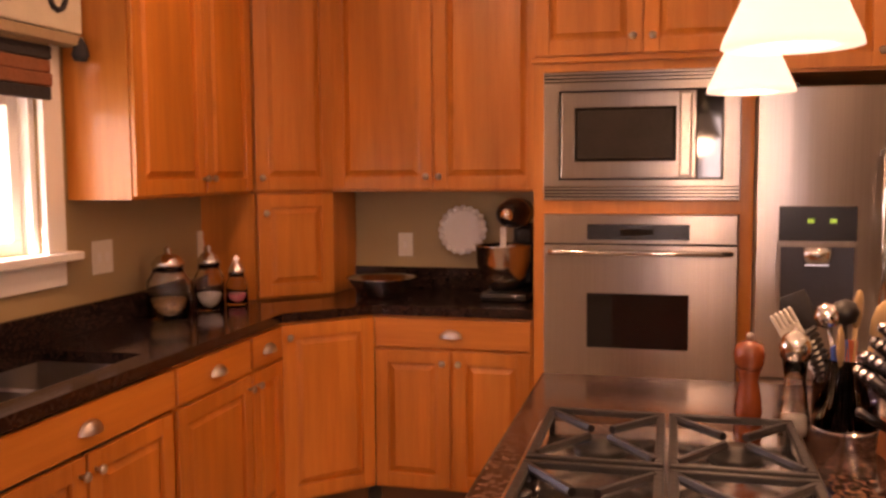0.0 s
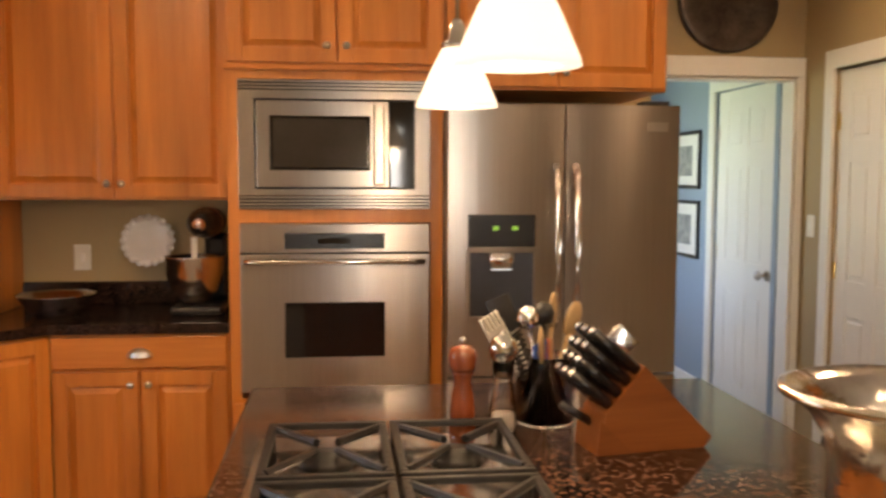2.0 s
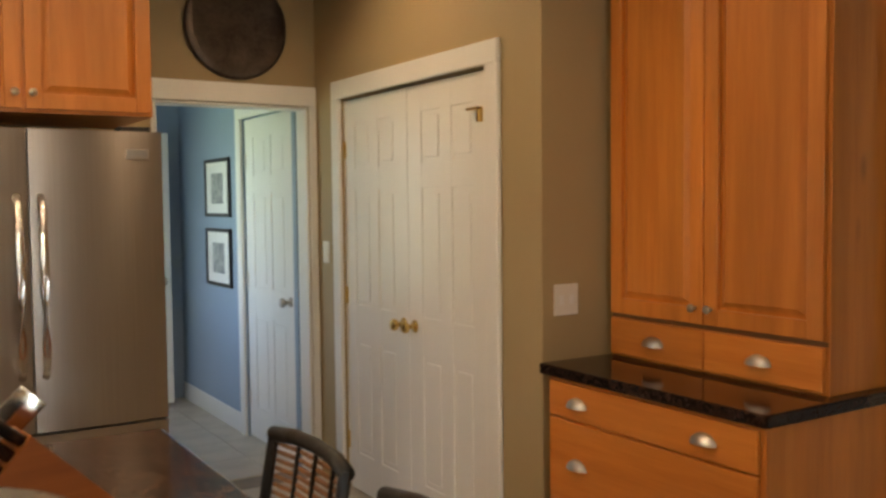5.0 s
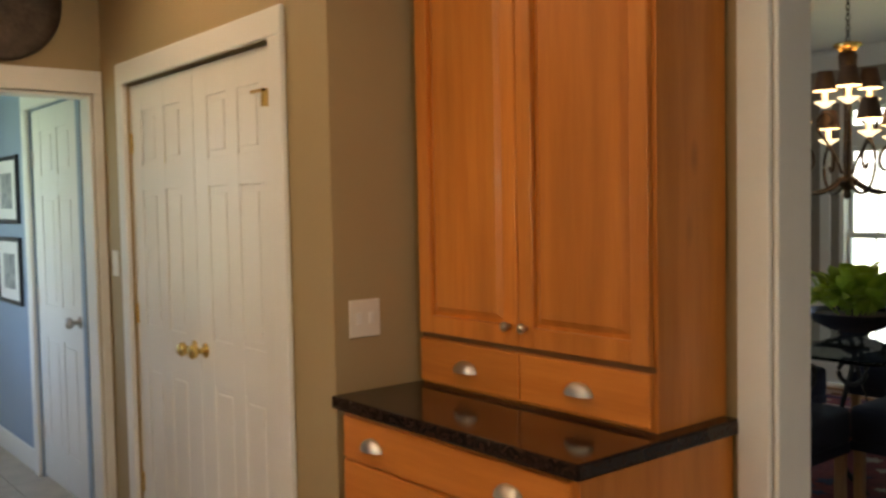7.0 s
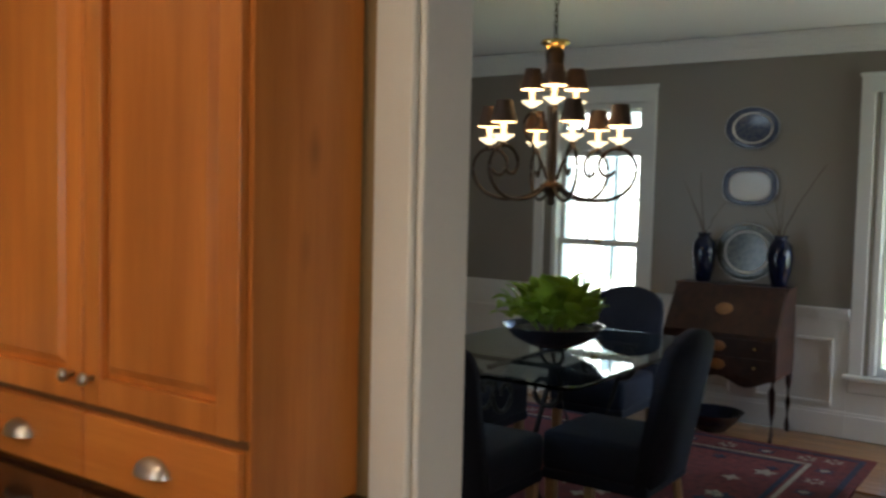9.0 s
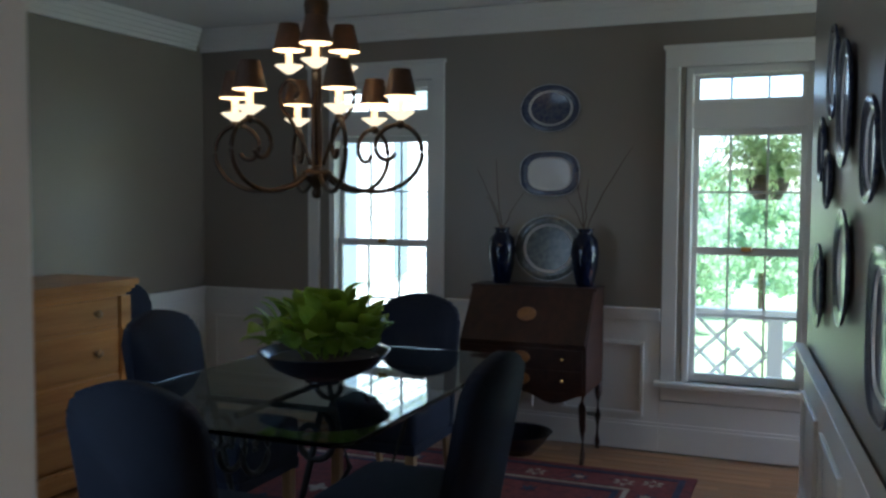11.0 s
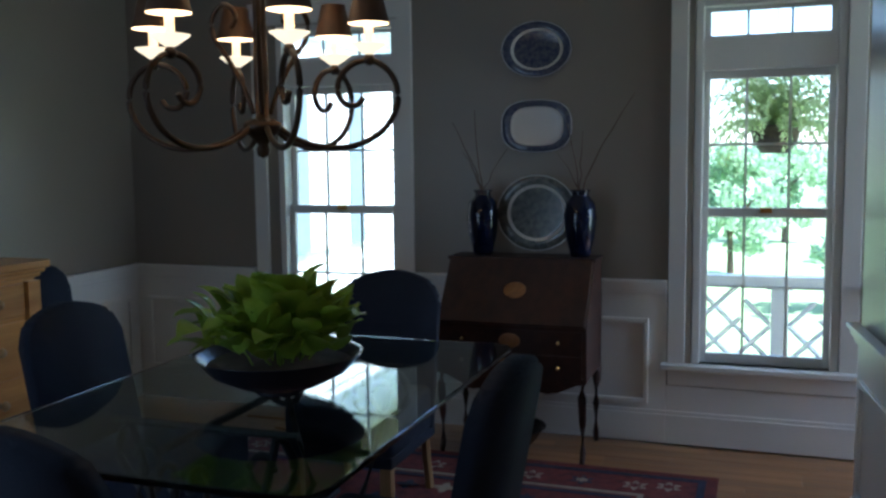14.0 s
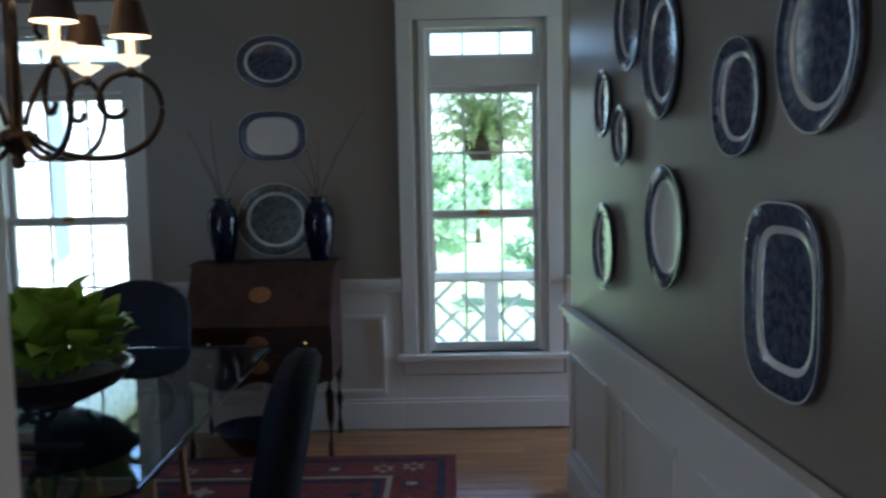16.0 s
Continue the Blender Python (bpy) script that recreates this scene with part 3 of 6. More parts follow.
def base_unit(name, m, w, doors, drawers, depth=0.53, label="honey maple base cabinet with nickel hardware", top=0.872):
    c = thing(name, m, label, "cabinet", "kitchen cabinets")
    part("body", boxes((0.001, 0, 0.10, w - 0.001, depth, top)), MAPLE, c)
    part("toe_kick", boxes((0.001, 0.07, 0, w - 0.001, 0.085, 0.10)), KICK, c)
    g = 0.008
    for x0, x1, n in drawers:
        drawer(c, x0 + g, 0.735, x1 - g, 0.862, [x0 + (x1 - x0) * (i + 0.5) / n for i in range(n)])
    for x0, x1, side, top in doors:
        kx = x1 - 0.035 if side == "r" else x0 + 0.035
        panel_door(c, x0 + g, 0.115, x1 - g, top, (kx, top - 0.05))
    return c


def wall_unit(name, m, w, doors, z0, z1, depth=0.31, label="tall honey maple wall cabinet with raised panel doors"):
    c = thing(name, m, label, "cabinet", "kitchen cabinets")
    part("body", boxes((0.001, 0, z0, w - 0.001, depth, z1)), MAPLE, c)
    for x0, x1, side in doors:
        kx = x1 - 0.03 if side == "r" else x0 + 0.03
        panel_door(c, x0 + 0.006, z0 + 0.012, x1 - 0.006, z1 - 0.02, (kx, z0 + 0.07))
    return c


UZ, UT = 1.40, 2.46
# sink run, its front at x = -1.485
SX = -1.485
base_unit("sink_cabinet", pose(SX, 1.06, 0, 0, 0, 90), 1.34, [(0.42, 0.87, "r", 0.722), (0.87, 1.32, "l", 0.722)], [(0, 0.42, 1), (0.42, 1.34, 1)], label="honey maple sink base cabinet with paired doors", top=0.66)
base_unit("drawer_cabinet", pose(SX, 2.40, 0, 0, 0, 90), 0.55, [(0, 0.55, "r", 0.722)], [(0, 0.55, 1)])
base_unit("narrow_cabinet", pose(SX, 2.95, 0, 0, 0, 90), 0.29, [(0, 0.29, "l", 0.722)], [(0, 0.29, 1)], label="narrow honey maple base cabinet by the corner")
base_unit("front_cabinet", pose(SX, -0.6, 0, 0, 0, 90), 1.66, [(0, 0.83, "r", 0.722), (0.83, 1.66, "l", 0.722)], [(0, 0.83, 1), (0.83, 1.66, 1)])
DIAG = 0.438
base_unit("corner_cabinet", pose(SX, 3.24, 0, 0, 0, 45), DIAG, [(0, DIAG, "l", 0.862)], [], depth=0.5, label="angled honey maple corner base cabinet")
base_unit("oven_side_cabinet", pose(-1.172, 3.55, 0, 0, 0, 0), 0.70, [(0, 0.35, "r", 0.722), (0.35, 0.70, "l", 0.722)], [(0, 0.70, 1)], label="honey maple base cabinet beside the oven")


ct = thing("countertop", pose(0, 0, 0), "polished dark granite countertop with backsplash", "countertop")
part("slab", prism(bmesh.new(), [(-1.99, -0.62), (-1.46, -0.62), (-1.46, 1.62), (-1.99, 1.62)], 0.875, 0.915, "z"), GRANITE, ct)
part("slab", prism(bmesh.new(), [(-1.99, 1.62), (-1.94, 1.62), (-1.94, 2.36), (-1.99, 2.36)], 0.875, 0.915, "z"), GRANITE, ct)
part("slab", prism(bmesh.new(), [(-1.56, 1.62), (-1.46, 1.62), (-1.46, 2.36), (-1.56, 2.36)], 0.875, 0.915, "z"), GRANITE, ct)
part("slab", prism(bmesh.new(), [(-1.99, 2.36), (-1.46, 2.36), (-1.46, 3.23), (-1.17, 3.52), (-0.472, 3.52), (-0.472, 4.14), (-1.99, 4.14)], 0.875, 0.915, "z"), GRANITE, ct)
part("backsplash", boxes((-1.998, -0.62, 0.915, -1.975, 4.14, 1.02), bevel=0.003), GRANITE, ct)
part("backsplash", boxes((-1.975, 4.12, 0.915, -0.472, 4.145, 1.02), bevel=0.003), GRANITE, ct)
sink = thing("sink", pose(-1.75, 1.99, 0.874), "double bowl stainless steel undermount sink", "sink")
for y0, y1 in ((-0.37, -0.02), (0.02, 0.37)):
    part("basin", boxes((-0.19, y0, -0.19, 0.19, y1, -0.185), (-0.204, y0, -0.19, -0.20, y1, 0), (0.20, y0, -0.19, 0.204, y1, 0), (-0.2, y0 - 0.004, -0.19, 0.2, y0, 0), (-0.2, y1, -0.19, 0.2, y1 + 0.004, 0)), STEEL, sink)
part("divider", boxes((-0.2, -0.018, -0.03, 0.2, 0.018, 0.0), bevel=0.006), STEEL, sink)

wall_unit("wall_cabinet", pose(-1.74, 2.61, 0, 0, 0, 90), 0.93, [(0.0, 0.50, "r"), (0.50, 0.92, "l")], UZ, UT, 0.255)
cu = wall_unit("corner_wall_cabinet", pose(-1.74, 3.565, 0, 0, 0, 45), 0.39, [(0, 0.39, "l")], UZ, UT, 0.36, "angled honey maple corner wall cabinet")
ga = thing("appliance_garage", pose(-1.74, 3.565, 0, 0, 0, 45), "honey maple appliance garage standing on the counter", "cabinet", "kitchen cabinets")
part("body", boxes((0.001, 0, 0.916, 0.389, 0.36, UZ - 0.002)), MAPLE, ga)
panel_door(ga, 0.012, 0.925, 0.378, UZ - 0.008, (0.045, UZ - 0.09))
part("return_panel", prism(bmesh.new(), [(0.37, 0.0), (0.389, 0.0), (0.60, 0.20), (0.59, 0.22)], 0.917, UZ - 0.002, "z"), MAPLE, ga)
part("return_panel", prism(bmesh.new(), [(0.0, 0.0), (0.02, 0.0), (-0.18, 0.21), (-0.2, 0.19)], 0.917, UZ - 0.002, "z"), MAPLE, ga)
wall_unit("wall_cabinet", pose(-1.465, 3.84, 0, 0, 0, 0), 0.99, [(0.0, 0.495, "r"), (0.495, 0.99, "l")], UZ, UT)

# ovens in their tall cabinet
oc = thing("oven_cabinet", pose(-0.47, 3.545, 0), "tall honey maple cabinet around the ovens", "cabinet", "kitchen cabinets")
OW = 0.87
part("body", boxes((0.001, 0, 0, 0.045, 0.6, UT), (OW - 0.055, 0, 0, OW, 0.6, UT), (0.045, 0, 0, OW - 0.055, 0.6, 0.60), (0.045, 0, 1.315, OW - 0.055, 0.6, 1.37), (0.045, 0, 1.885, OW - 0.055, 0.6, UT), (0.045, 0.55, 0.6, OW - 0.055, 0.6, 1.89)), MAPLE, oc)
part("ledge", boxes((-0.008, -0.026, 1.925, OW + 0.005, 0.0, 1.945), bevel=0.004), MAPLE_X, oc)
panel_door(oc, 0.008, 1.955, 0.433, UT - 0.02, (0.398, 2.02))
panel_door(oc, 0.441, 1.955, OW - 0.012, UT - 0.02, (0.476, 2.02))
panel_door(oc, 0.02, 0.13, 0.43, 0.58, (0.39, 0.53))
panel_door(oc, 0.44, 0.13, 0.85, 0.58, (0.48, 0.53))

ov = thing("wall_oven", pose(-0.425, 3.53, 0.605), "stainless steel built-in wall oven with dark window", "oven")
part("front", boxes((0.002, -0.004, 0.022, 0.765, 0.5, 0.585), (0.002, -0.004, 0.59, 0.765, 0.5, 0.708), bevel=0.004), STEEL, ov)
part("gap_strip", boxes((0.004, -0.002, 0.583, 0.763, 0.02, 0.592)), BLACK, ov)
part("window", boxes((0.178, -0.008, 0.163, 0.582, -0.003, 0.388), bevel=0.002), OVEN_GLASS, ov, "black oven window")
part("control_panel", boxes((0.178, -0.008, 0.606, 0.582, -0.003, 0.670), bevel=0.002), BLACK, ov)
part("display", boxes((0.31, -0.0095, 0.626, 0.44, -0.0075, 0.650)), OVEN_GLASS, ov)
oh = tube(bmesh.new(), [(0.025, -0.006, 0.555), (0.03, -0.038, 0.557), (0.06, -0.05, 0.557), (0.7, -0.05, 0.557), (0.735, -0.038, 0.557), (0.74, -0.006, 0.555)], 0.011, 12)
part("handle", oh, CHROME, ov, "curved tubular steel handle", True)

mw = thing("microwave", pose(-0.425, 3.53, 1.372), "stainless steel built-in microwave with trim kit", "microwave")
part("trim", boxes((0.0, -0.005, 0.055, 0.062, 0.02, 0.465), (0.705, -0.005, 0.055, 0.767, 0.02, 0.465), (0.062, -0.005, 0.055, 0.705, 0.02, 0.08), (0.062, -0.005, 0.44, 0.705, 0.02, 0.465), bevel=0.002), STEEL, mw)
for z0 in (0.0, 0.463):
    for i in range(4):
        part("vent_slat", boxes((0.0, -0.008, z0 + 0.002 + 0.0135 * i, 0.767, 0.004, z0 + 0.0105 + 0.0135 * i), bevel=0.001), STEEL, mw)
    part("vent_back", boxes((0.002, 0.004, z0, 0.765, 0.02, z0 + 0.054)), BLACK, mw)
part("body", boxes((0.062, 0.004, 0.08, 0.705, 0.4, 0.44)), BLACK, mw)
part("door", boxes((0.072, -0.014, 0.088, 0.60, 0.003, 0.432), bevel=0.004), STEEL, mw)
part("screen", boxes((0.125, -0.018, 0.155, 0.525, -0.013, 0.372), bevel=0.002), OVEN_GLASS, mw)
part("screen_mesh", boxes((0.138, -0.0195, 0.168, 0.512, -0.0175, 0.359)), SCREEN_GLASS, mw)
part("handle", boxes((0.535, -0.034, 0.095, 0.585, -0.012, 0.425), bevel=0.009), STEEL, mw)
part("control_panel", boxes((0.604, -0.012, 0.088, 0.696, 0.003, 0.432), bevel=0.002), OVEN_GLASS, mw)

# refrigerator
fr = thing("refrigerator", pose(0.385, 3.262, 0), "stainless french door refrigerator with ice dispenser", "refrigerator")
FW = 0.905
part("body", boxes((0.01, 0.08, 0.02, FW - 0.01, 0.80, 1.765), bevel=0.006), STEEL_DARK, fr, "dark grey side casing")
def fridge_door(x0, x1, z0, z1, name="door"):
    bm = bmesh.new()
    n = 8
    pts = [(x0, 0.075)] + [(x0 + (x1 - x0) * i / n, -0.012 * math.sin(math.pi * (0.15 + 0.7 * i / n)) + 0.006) for i in range(n + 1)] + [(x1, 0.075)]
    return part(name, prism(bm, pts, z0, z1, "z"), STEEL, fr)
fridge_door(0, 0.450, 0.735, 1.78)
rd = fridge_door(0.456, FW, 0.735, 1.78)
fridge_door(0, FW, 0.06, 0.725, "freezer_drawer")
part("base_grille", boxes((0.02, 0.03, 0.0, FW - 0.02, 0.08, 0.055)), BLACK_MATT, fr)
for x in (0.415, 0.490):
    hb = tube(bmesh.new(), [(x, -0.005, 0.93), (x, -0.045, 0.96), (x, -0.062, 1.05), (x, -0.066, 1.23), (x, -0.062, 1.42), (x, -0.045, 1.52), (x, -0.005, 1.55)], 0.013, 12)
    part("handle", hb, CHROME, fr, "bowed steel door handle", True)
part("freezer_handle", tube(bmesh.new(), [(0.1, -0.005, 0.66), (0.12, -0.05, 0.66), (0.78, -0.05, 0.66), (0.80, -0.005, 0.66)], 0.012, 12), CHROME, fr, "", True)
dp = part("dispenser", boxes((0.075, -0.018, 1.235, 0.335, -0.004, 1.36), bevel=0.003), BLACK, fr, "black ice and water dispenser panel")
for i, x in enumerate((0.17, 0.245)):
    part("display", boxes((x, -0.0195, 1.30, x + 0.022, -0.0175, 1.316)), LED, dp)
part("dispenser_recess", boxes((0.075, -0.014, 0.97, 0.335, -0.006, 1.232), bevel=0.002), DARK_PIT, fr)
part("dispenser_frame", boxes((0.070, -0.02, 0.955, 0.340, -0.004, 0.97), (0.070, -0.02, 1.215, 0.340, -0.008, 1.236), (0.070, -0.02, 0.97, 0.082, -0.006, 1.215), (0.328, -0.02, 0.97, 0.340, -0.006, 1.215), bevel=0.002), STEEL, fr)
part("spout", lathe(bmesh.new(), [(0.045, 0), (0.05, 0.03), (0.05, 0.06)], 20, Matrix.Translation((0.205, -0.016, 1.155)), 1, 0.5), CHROME, fr, "", True)
part("spout_light", boxes((0.165, -0.018, 1.147, 0.245, -0.014, 1.153)), LAMP_BLUE, fr)
part("badge", boxes((0.775, -0.012, 1.68, 0.855, -0.002, 1.715), bevel=0.002), PEWTER, fr)
part("hinge_cover", boxes((0.03, 0.03, 1.78, 0.14, 0.11, 1.80), bevel=0.004), BLACK_MATT, fr)
part("hinge_cover", boxes((FW - 0.14, 0.03, 1.78, FW - 0.03, 0.11, 1.80), bevel=0.004), BLACK_MATT, fr)
wall_unit("fridge_cabinet", pose(0.402, 3.545, 0), 0.932, [(0.0, 0.466, "r"), (0.466, 0.93, "l")], 1.86, UT, 0.6, "honey maple cabinet above the refrigerator")

# ---- island ----
isl = thing("island_cabinet", pose(0, 0, 0), "honey maple island base under brown granite", "cabinet", "kitchen cabinets")
part("body", boxes((-0.22, 0.40, 0.10, 0.72, 2.30, 0.874)), MAPLE, isl)
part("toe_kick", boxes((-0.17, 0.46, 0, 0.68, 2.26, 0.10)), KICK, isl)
itop = thing("island_countertop", pose(0, 0, 0.875), "polished brown granite island top", "countertop")
part("slab", boxes((-0.27, 0.32, 0, 1.03, 2.36, 0.042), bevel=0.008), GRANITE_ISLAND, itop)
IZ = 0.917

ck = thing("cooktop", pose(0.08, 1.42, IZ), "stainless gas cooktop with black cast iron grates", "cooktop")
part("pan", boxes((-0.28, -0.40, 0.0, 0.28, 0.40, 0.010), bevel=0.004), CHROME, ck)
for i, (bx_, by_) in enumerate(((-0.13, 0.20), (0.13, 0.20), (-0.13, -0.18), (0.13, -0.18))):
    part("burner", lathe(bmesh.new(), [(0.055, 0.010), (0.05, 0.022), (0.038, 0.026), (0.038, 0.034), (0.0, 0.036)], 24, Matrix.Translation((bx_, by_, 0))), BLACK_MATT, ck, "", True)
    g = bmesh.new()
    for k in range(4):
        a = radians(45 + 90 * k)
        c, s = math.cos(a), math.sin(a)
        tube(g, [(bx_ + 0.155 * c, by_ + 0.21 * s, 0.042), (bx_ + 0.03 * c, by_ + 0.04 * s, 0.046)], 0.009, 6)
    for x0, y0, x1, y1 in ((-0.126, -0.182, 0.126, -0.165), (-0.126, 0.165, 0.126, 0.182), (-0.126, -0.165, -0.109, 0.165), (0.109, -0.165, 0.126, 0.165)):
        box(g, bx_ + x0, by_ + y0, 0.034, bx_ + x1, by_ + y1, 0.048, 0.003)
    for x in (-0.119, 0.119):
        for y in (-0.174, 0.174):
            box(g, bx_ + x - 0.006, by_ + y - 0.006, 0.010, bx_ + x + 0.006, by_ + y + 0.006, 0.036)
    part("grate", g, BLACK_MATT, ck, "black cast iron pan grate")
for i in range(4):
    part("control_knob", lathe(bmesh.new(), [(0.022, 0.01), (0.02, 0.03), (0.016, 0.034), (0, 0.035)], 18, Matrix.Translation((-0.24, -0.30 + 0.085 * i, 0))), BLACK, ck, "", True)

pm = thing("pepper_mill", pose(0.25, 1.83, IZ) @ Matrix.Diagonal((1, 1, 1.05, 1)), "red brown turned wooden pepper mill", "pepper mill")
part("body", lathe(bmesh.new(), [(0.031, 0), (0.031, 0.02), (0.026, 0.035), (0.028, 0.045), (0.030, 0.05), (0.026, 0.085), (0.020, 0.115), (0.024, 0.135), (0.028, 0.140)], 24), MILL_WOOD, pm, "", True)
part("head", lathe(bmesh.new(), [(0.027, 0.142), (0.031, 0.152), (0.033, 0.172), (0.029, 0.190), (0.012, 0.198), (0, 0.2)], 24), MILL_WOOD, pm, "", True)
part("finial", lathe(bmesh.new(), [(0.004, 0.198), (0.008, 0.206), (0.006, 0.214), (0, 0.216)], 14), PEWTER, pm, "", True)
sm = thing("salt_mill", pose(0.343, 1.83, IZ), "clear acrylic salt mill with chrome head", "salt mill")
part("body", lathe(bmesh.new(), [(0.034, 0), (0.033, 0.03), (0.026, 0.09), (0.022, 0.13), (0.026, 0.165), (0.022, 0.166), (0.018, 0.13), (0.022, 0.09), (0.029, 0.03), (0.029, 0.006), (0, 0.006)], 24), GLASS, sm, "", True)
part("salt", lathe(bmesh.new(), [(0.027, 0.007), (0.026, 0.05), (0, 0.052)], 20), SALT, sm, "", True)
part("head", lathe(bmesh.new(), [(0.026, 0.168), (0.032, 0.178), (0.034, 0.2), (0.026, 0.222), (0.01, 0.232), (0.006, 0.236), (0, 0.246)], 24), CHROME, sm, "", True)

cr = thing("utensil_crock", pose(0.46, 1.925, IZ), "clear glass crock for cooking utensils", "crock")
part("jar", lathe(bmesh.new(), [(0.066, 0), (0.07, 0.01), (0.068, 0.16), (0.072, 0.165), (0.064, 0.165), (0.062, 0.012), (0, 0.012)], 28), GLASS, cr, "", True)


UT_BASE = pose(0.46, 1.925, IZ + 0.014)


def utensil(name, label, lean, turn, length, head, material, handle=None):
    m = UT_BASE @ Matrix.Rotation(radians(turn), 4, "Z") @ Matrix.Rotation(radians(lean), 4, "Y")
    u = thing(name, m, label, "utensil", "cooking utensils")
    part("handle", tube(bmesh.new(), [(0, 0, 0.0), (0, 0, length)], 0.006, 8), handle or material, u, "", True)
    bm = bmesh.new()
    if head == "spoon":
        lathe(bm, [(0, -0.045), (0.018, -0.04), (0.026, -0.01), (0.024, 0.02), (0.012, 0.042), (0, 0.045)], 18, Matrix.Translation((0, 0, length + 0.03)), 1, 0.28)
    elif head == "fork":
        box(bm, -0.025, -0.004, length - 0.01, 0.025, 0.004, length + 0.04, 0.003)
        for k in range(5):
            box(bm, -0.025 + 0.0105 * k, -0.004, length + 0.036, -0.018 + 0.0105 * k, 0.010, length + 0.075, 0.002)
    elif head == "turner":
        box(bm, -0.032, -0.003, length - 0.005, 0.032, 0.003, length + 0.085, 0.002)
    elif head == "brush":
        for k in range(9):
            box(bm, -0.022, -0.006, length - 0.10 + 0.014 * k, 0.022, 0.006, length - 0.092 + 0.014 * k, 0.001)
    else:
        lathe(bm, [(0, -0.03), (0.022, -0.022), (0.03, 0), (0.022, 0.022), (0, 0.03)], 18, Matrix.Translation((0, 0, length + 0.02)))
    part("head", bm, material, u, "", True)


utensil("pasta_fork", "white nylon spaghetti fork leaning in the crock", 30, 185, 0.21, "fork", BRISTLE)
utensil("slotted_turner", "black nylon turner with raised blade", 24, 150, 0.22, "turner", BLACK_MATT)
utensil("wooden_spoon", "pale wooden spoon with an oval bowl", 14, 60, 0.225, "spoon", SPOON_WOOD)
utensil("wooden_spoon", "pale wooden spoon with an oval bowl", 22, 30, 0.215, "spoon", SPOON_WOOD)
utensil("corn_spoon", "broad pale wooden spoon facing the cooktop", 20, 250, 0.165, "spoon", SPOON_WOOD)
utensil("ladle", "large black nylon ladle", 6, 90, 0.225, "ladle", BLACK_MATT)
utensil("whisk", "polished steel whisk with a round head", 10, 160, 0.22, "ladle", CHROME)
utensil("bottle_brush", "black and white coiled bottle brush", 27, 215, 0.22, "brush", BLACK_MATT, BRISTLE)
utensil("spatula", "black handled steel spatula leaning outward", 44, -12, 0.20, "turner", CHROME)
utensil("blue_scraper", "blue plastic scraper inside the crock", 9, 230, 0.10, "turner", BLUE_PLASTIC)
utensil("orange_scraper", "orange silicone scraper among wooden spoons", 10, 60, 0.10, "turner", ORANGE_PLASTIC)

# knife block: a slanted wooden block, knives pointing down towards the crock
kb = thing("knife_block", pose(0.625, 1.725, IZ, 0, 0, 9), "slanted reddish wooden knife block full of knives", "knife block")
part("block", prism(bmesh.new(), [(-0.12, 0.0), (0.13, 0.0), (0.148, 0.022), (-0.015, 0.185), (-0.105, 0.085)], -0.055, 0.055, "y"), BLOCK_WOOD, kb)
part("foot_wedge", prism(bmesh.new(), [(-0.125, 0.0), (-0.04, 0.0), (-0.117, 0.075)], -0.057, 0.057, "y"), BLOCK_WOOD, kb)
slot_dir = Vector((-0.76, 0, 0.65)).normalized()
for i in range(4):
    for j in range(3):
        p = Vector((-0.026 - 0.021 * i, -0.036 + 0.036 * j, 0.174 - 0.024 * i))
        ln = 0.135 - 0.008 * i
        k = part("knife_handle", tube(bmesh.new(), [p, p + slot_dir * ln * 0.5, p + slot_dir * ln], 0.0125, 10), BLACK, kb, "black knife handle with steel cap", True)
        part("steel_cap", lathe(bmesh.new(), [(0.0090, 0), (0.0092, 0.004), (0.007, 0.007), (0, 0.008)], 12, Matrix.Translation(p + slot_dir * ln) @ slot_dir.to_track_quat("Z", "Y").to_matrix().to_4x4()), CHROME, k, "", True)
kp = Vector((-0.10, -0.0, 0.05))
part("honing_steel", tube(bmesh.new(), [kp, kp + Vector((-0.09, -0.02, 0.055))], 0.010, 10), BLACK, kb, "black honing steel handle", True)

# tiered silver centrepiece
ur = thing("silver_centerpiece", pose(0.395, 0.445, IZ) @ Matrix.Diagonal((0.84, 0.84, 1.10, 1)), "tarnished silver tiered centerpiece with flared rim", "centerpiece")
part("foot", lathe(bmesh.new(), [(0.085, 0), (0.085, 0.012), (0.06, 0.03), (0.028, 0.06), (0.022, 0.10), (0.03, 0.14), (0.026, 0.185)], 40), SILVER, ur, "", True)
part("lower_dish", lathe(bmesh.new(), [(0.026, 0.185), (0.09, 0.20), (0.14, 0.235), (0.160, 0.262), (0.166, 0.266), (0.160, 0.270), (0.136, 0.246), (0.07, 0.215), (0.0, 0.212)], 56), SILVER, ur, "broad dented silver dish", True)
part("upper_cup", lathe(bmesh.new(), [(0.03, 0.213), (0.058, 0.225), (0.068, 0.26), (0.067, 0.31), (0.066, 0.335), (0.070, 0.352), (0.084, 0.370), (0.102, 0.381), (0.110, 0.383), (0.111, 0.387), (0.103, 0.389), (0.080, 0.378), (0.064, 0.356), (0.061, 0.325), (0.06, 0.27), (0.04, 0.24), (0, 0.235)], 56), SILVER, ur, "flared silver cup", True)

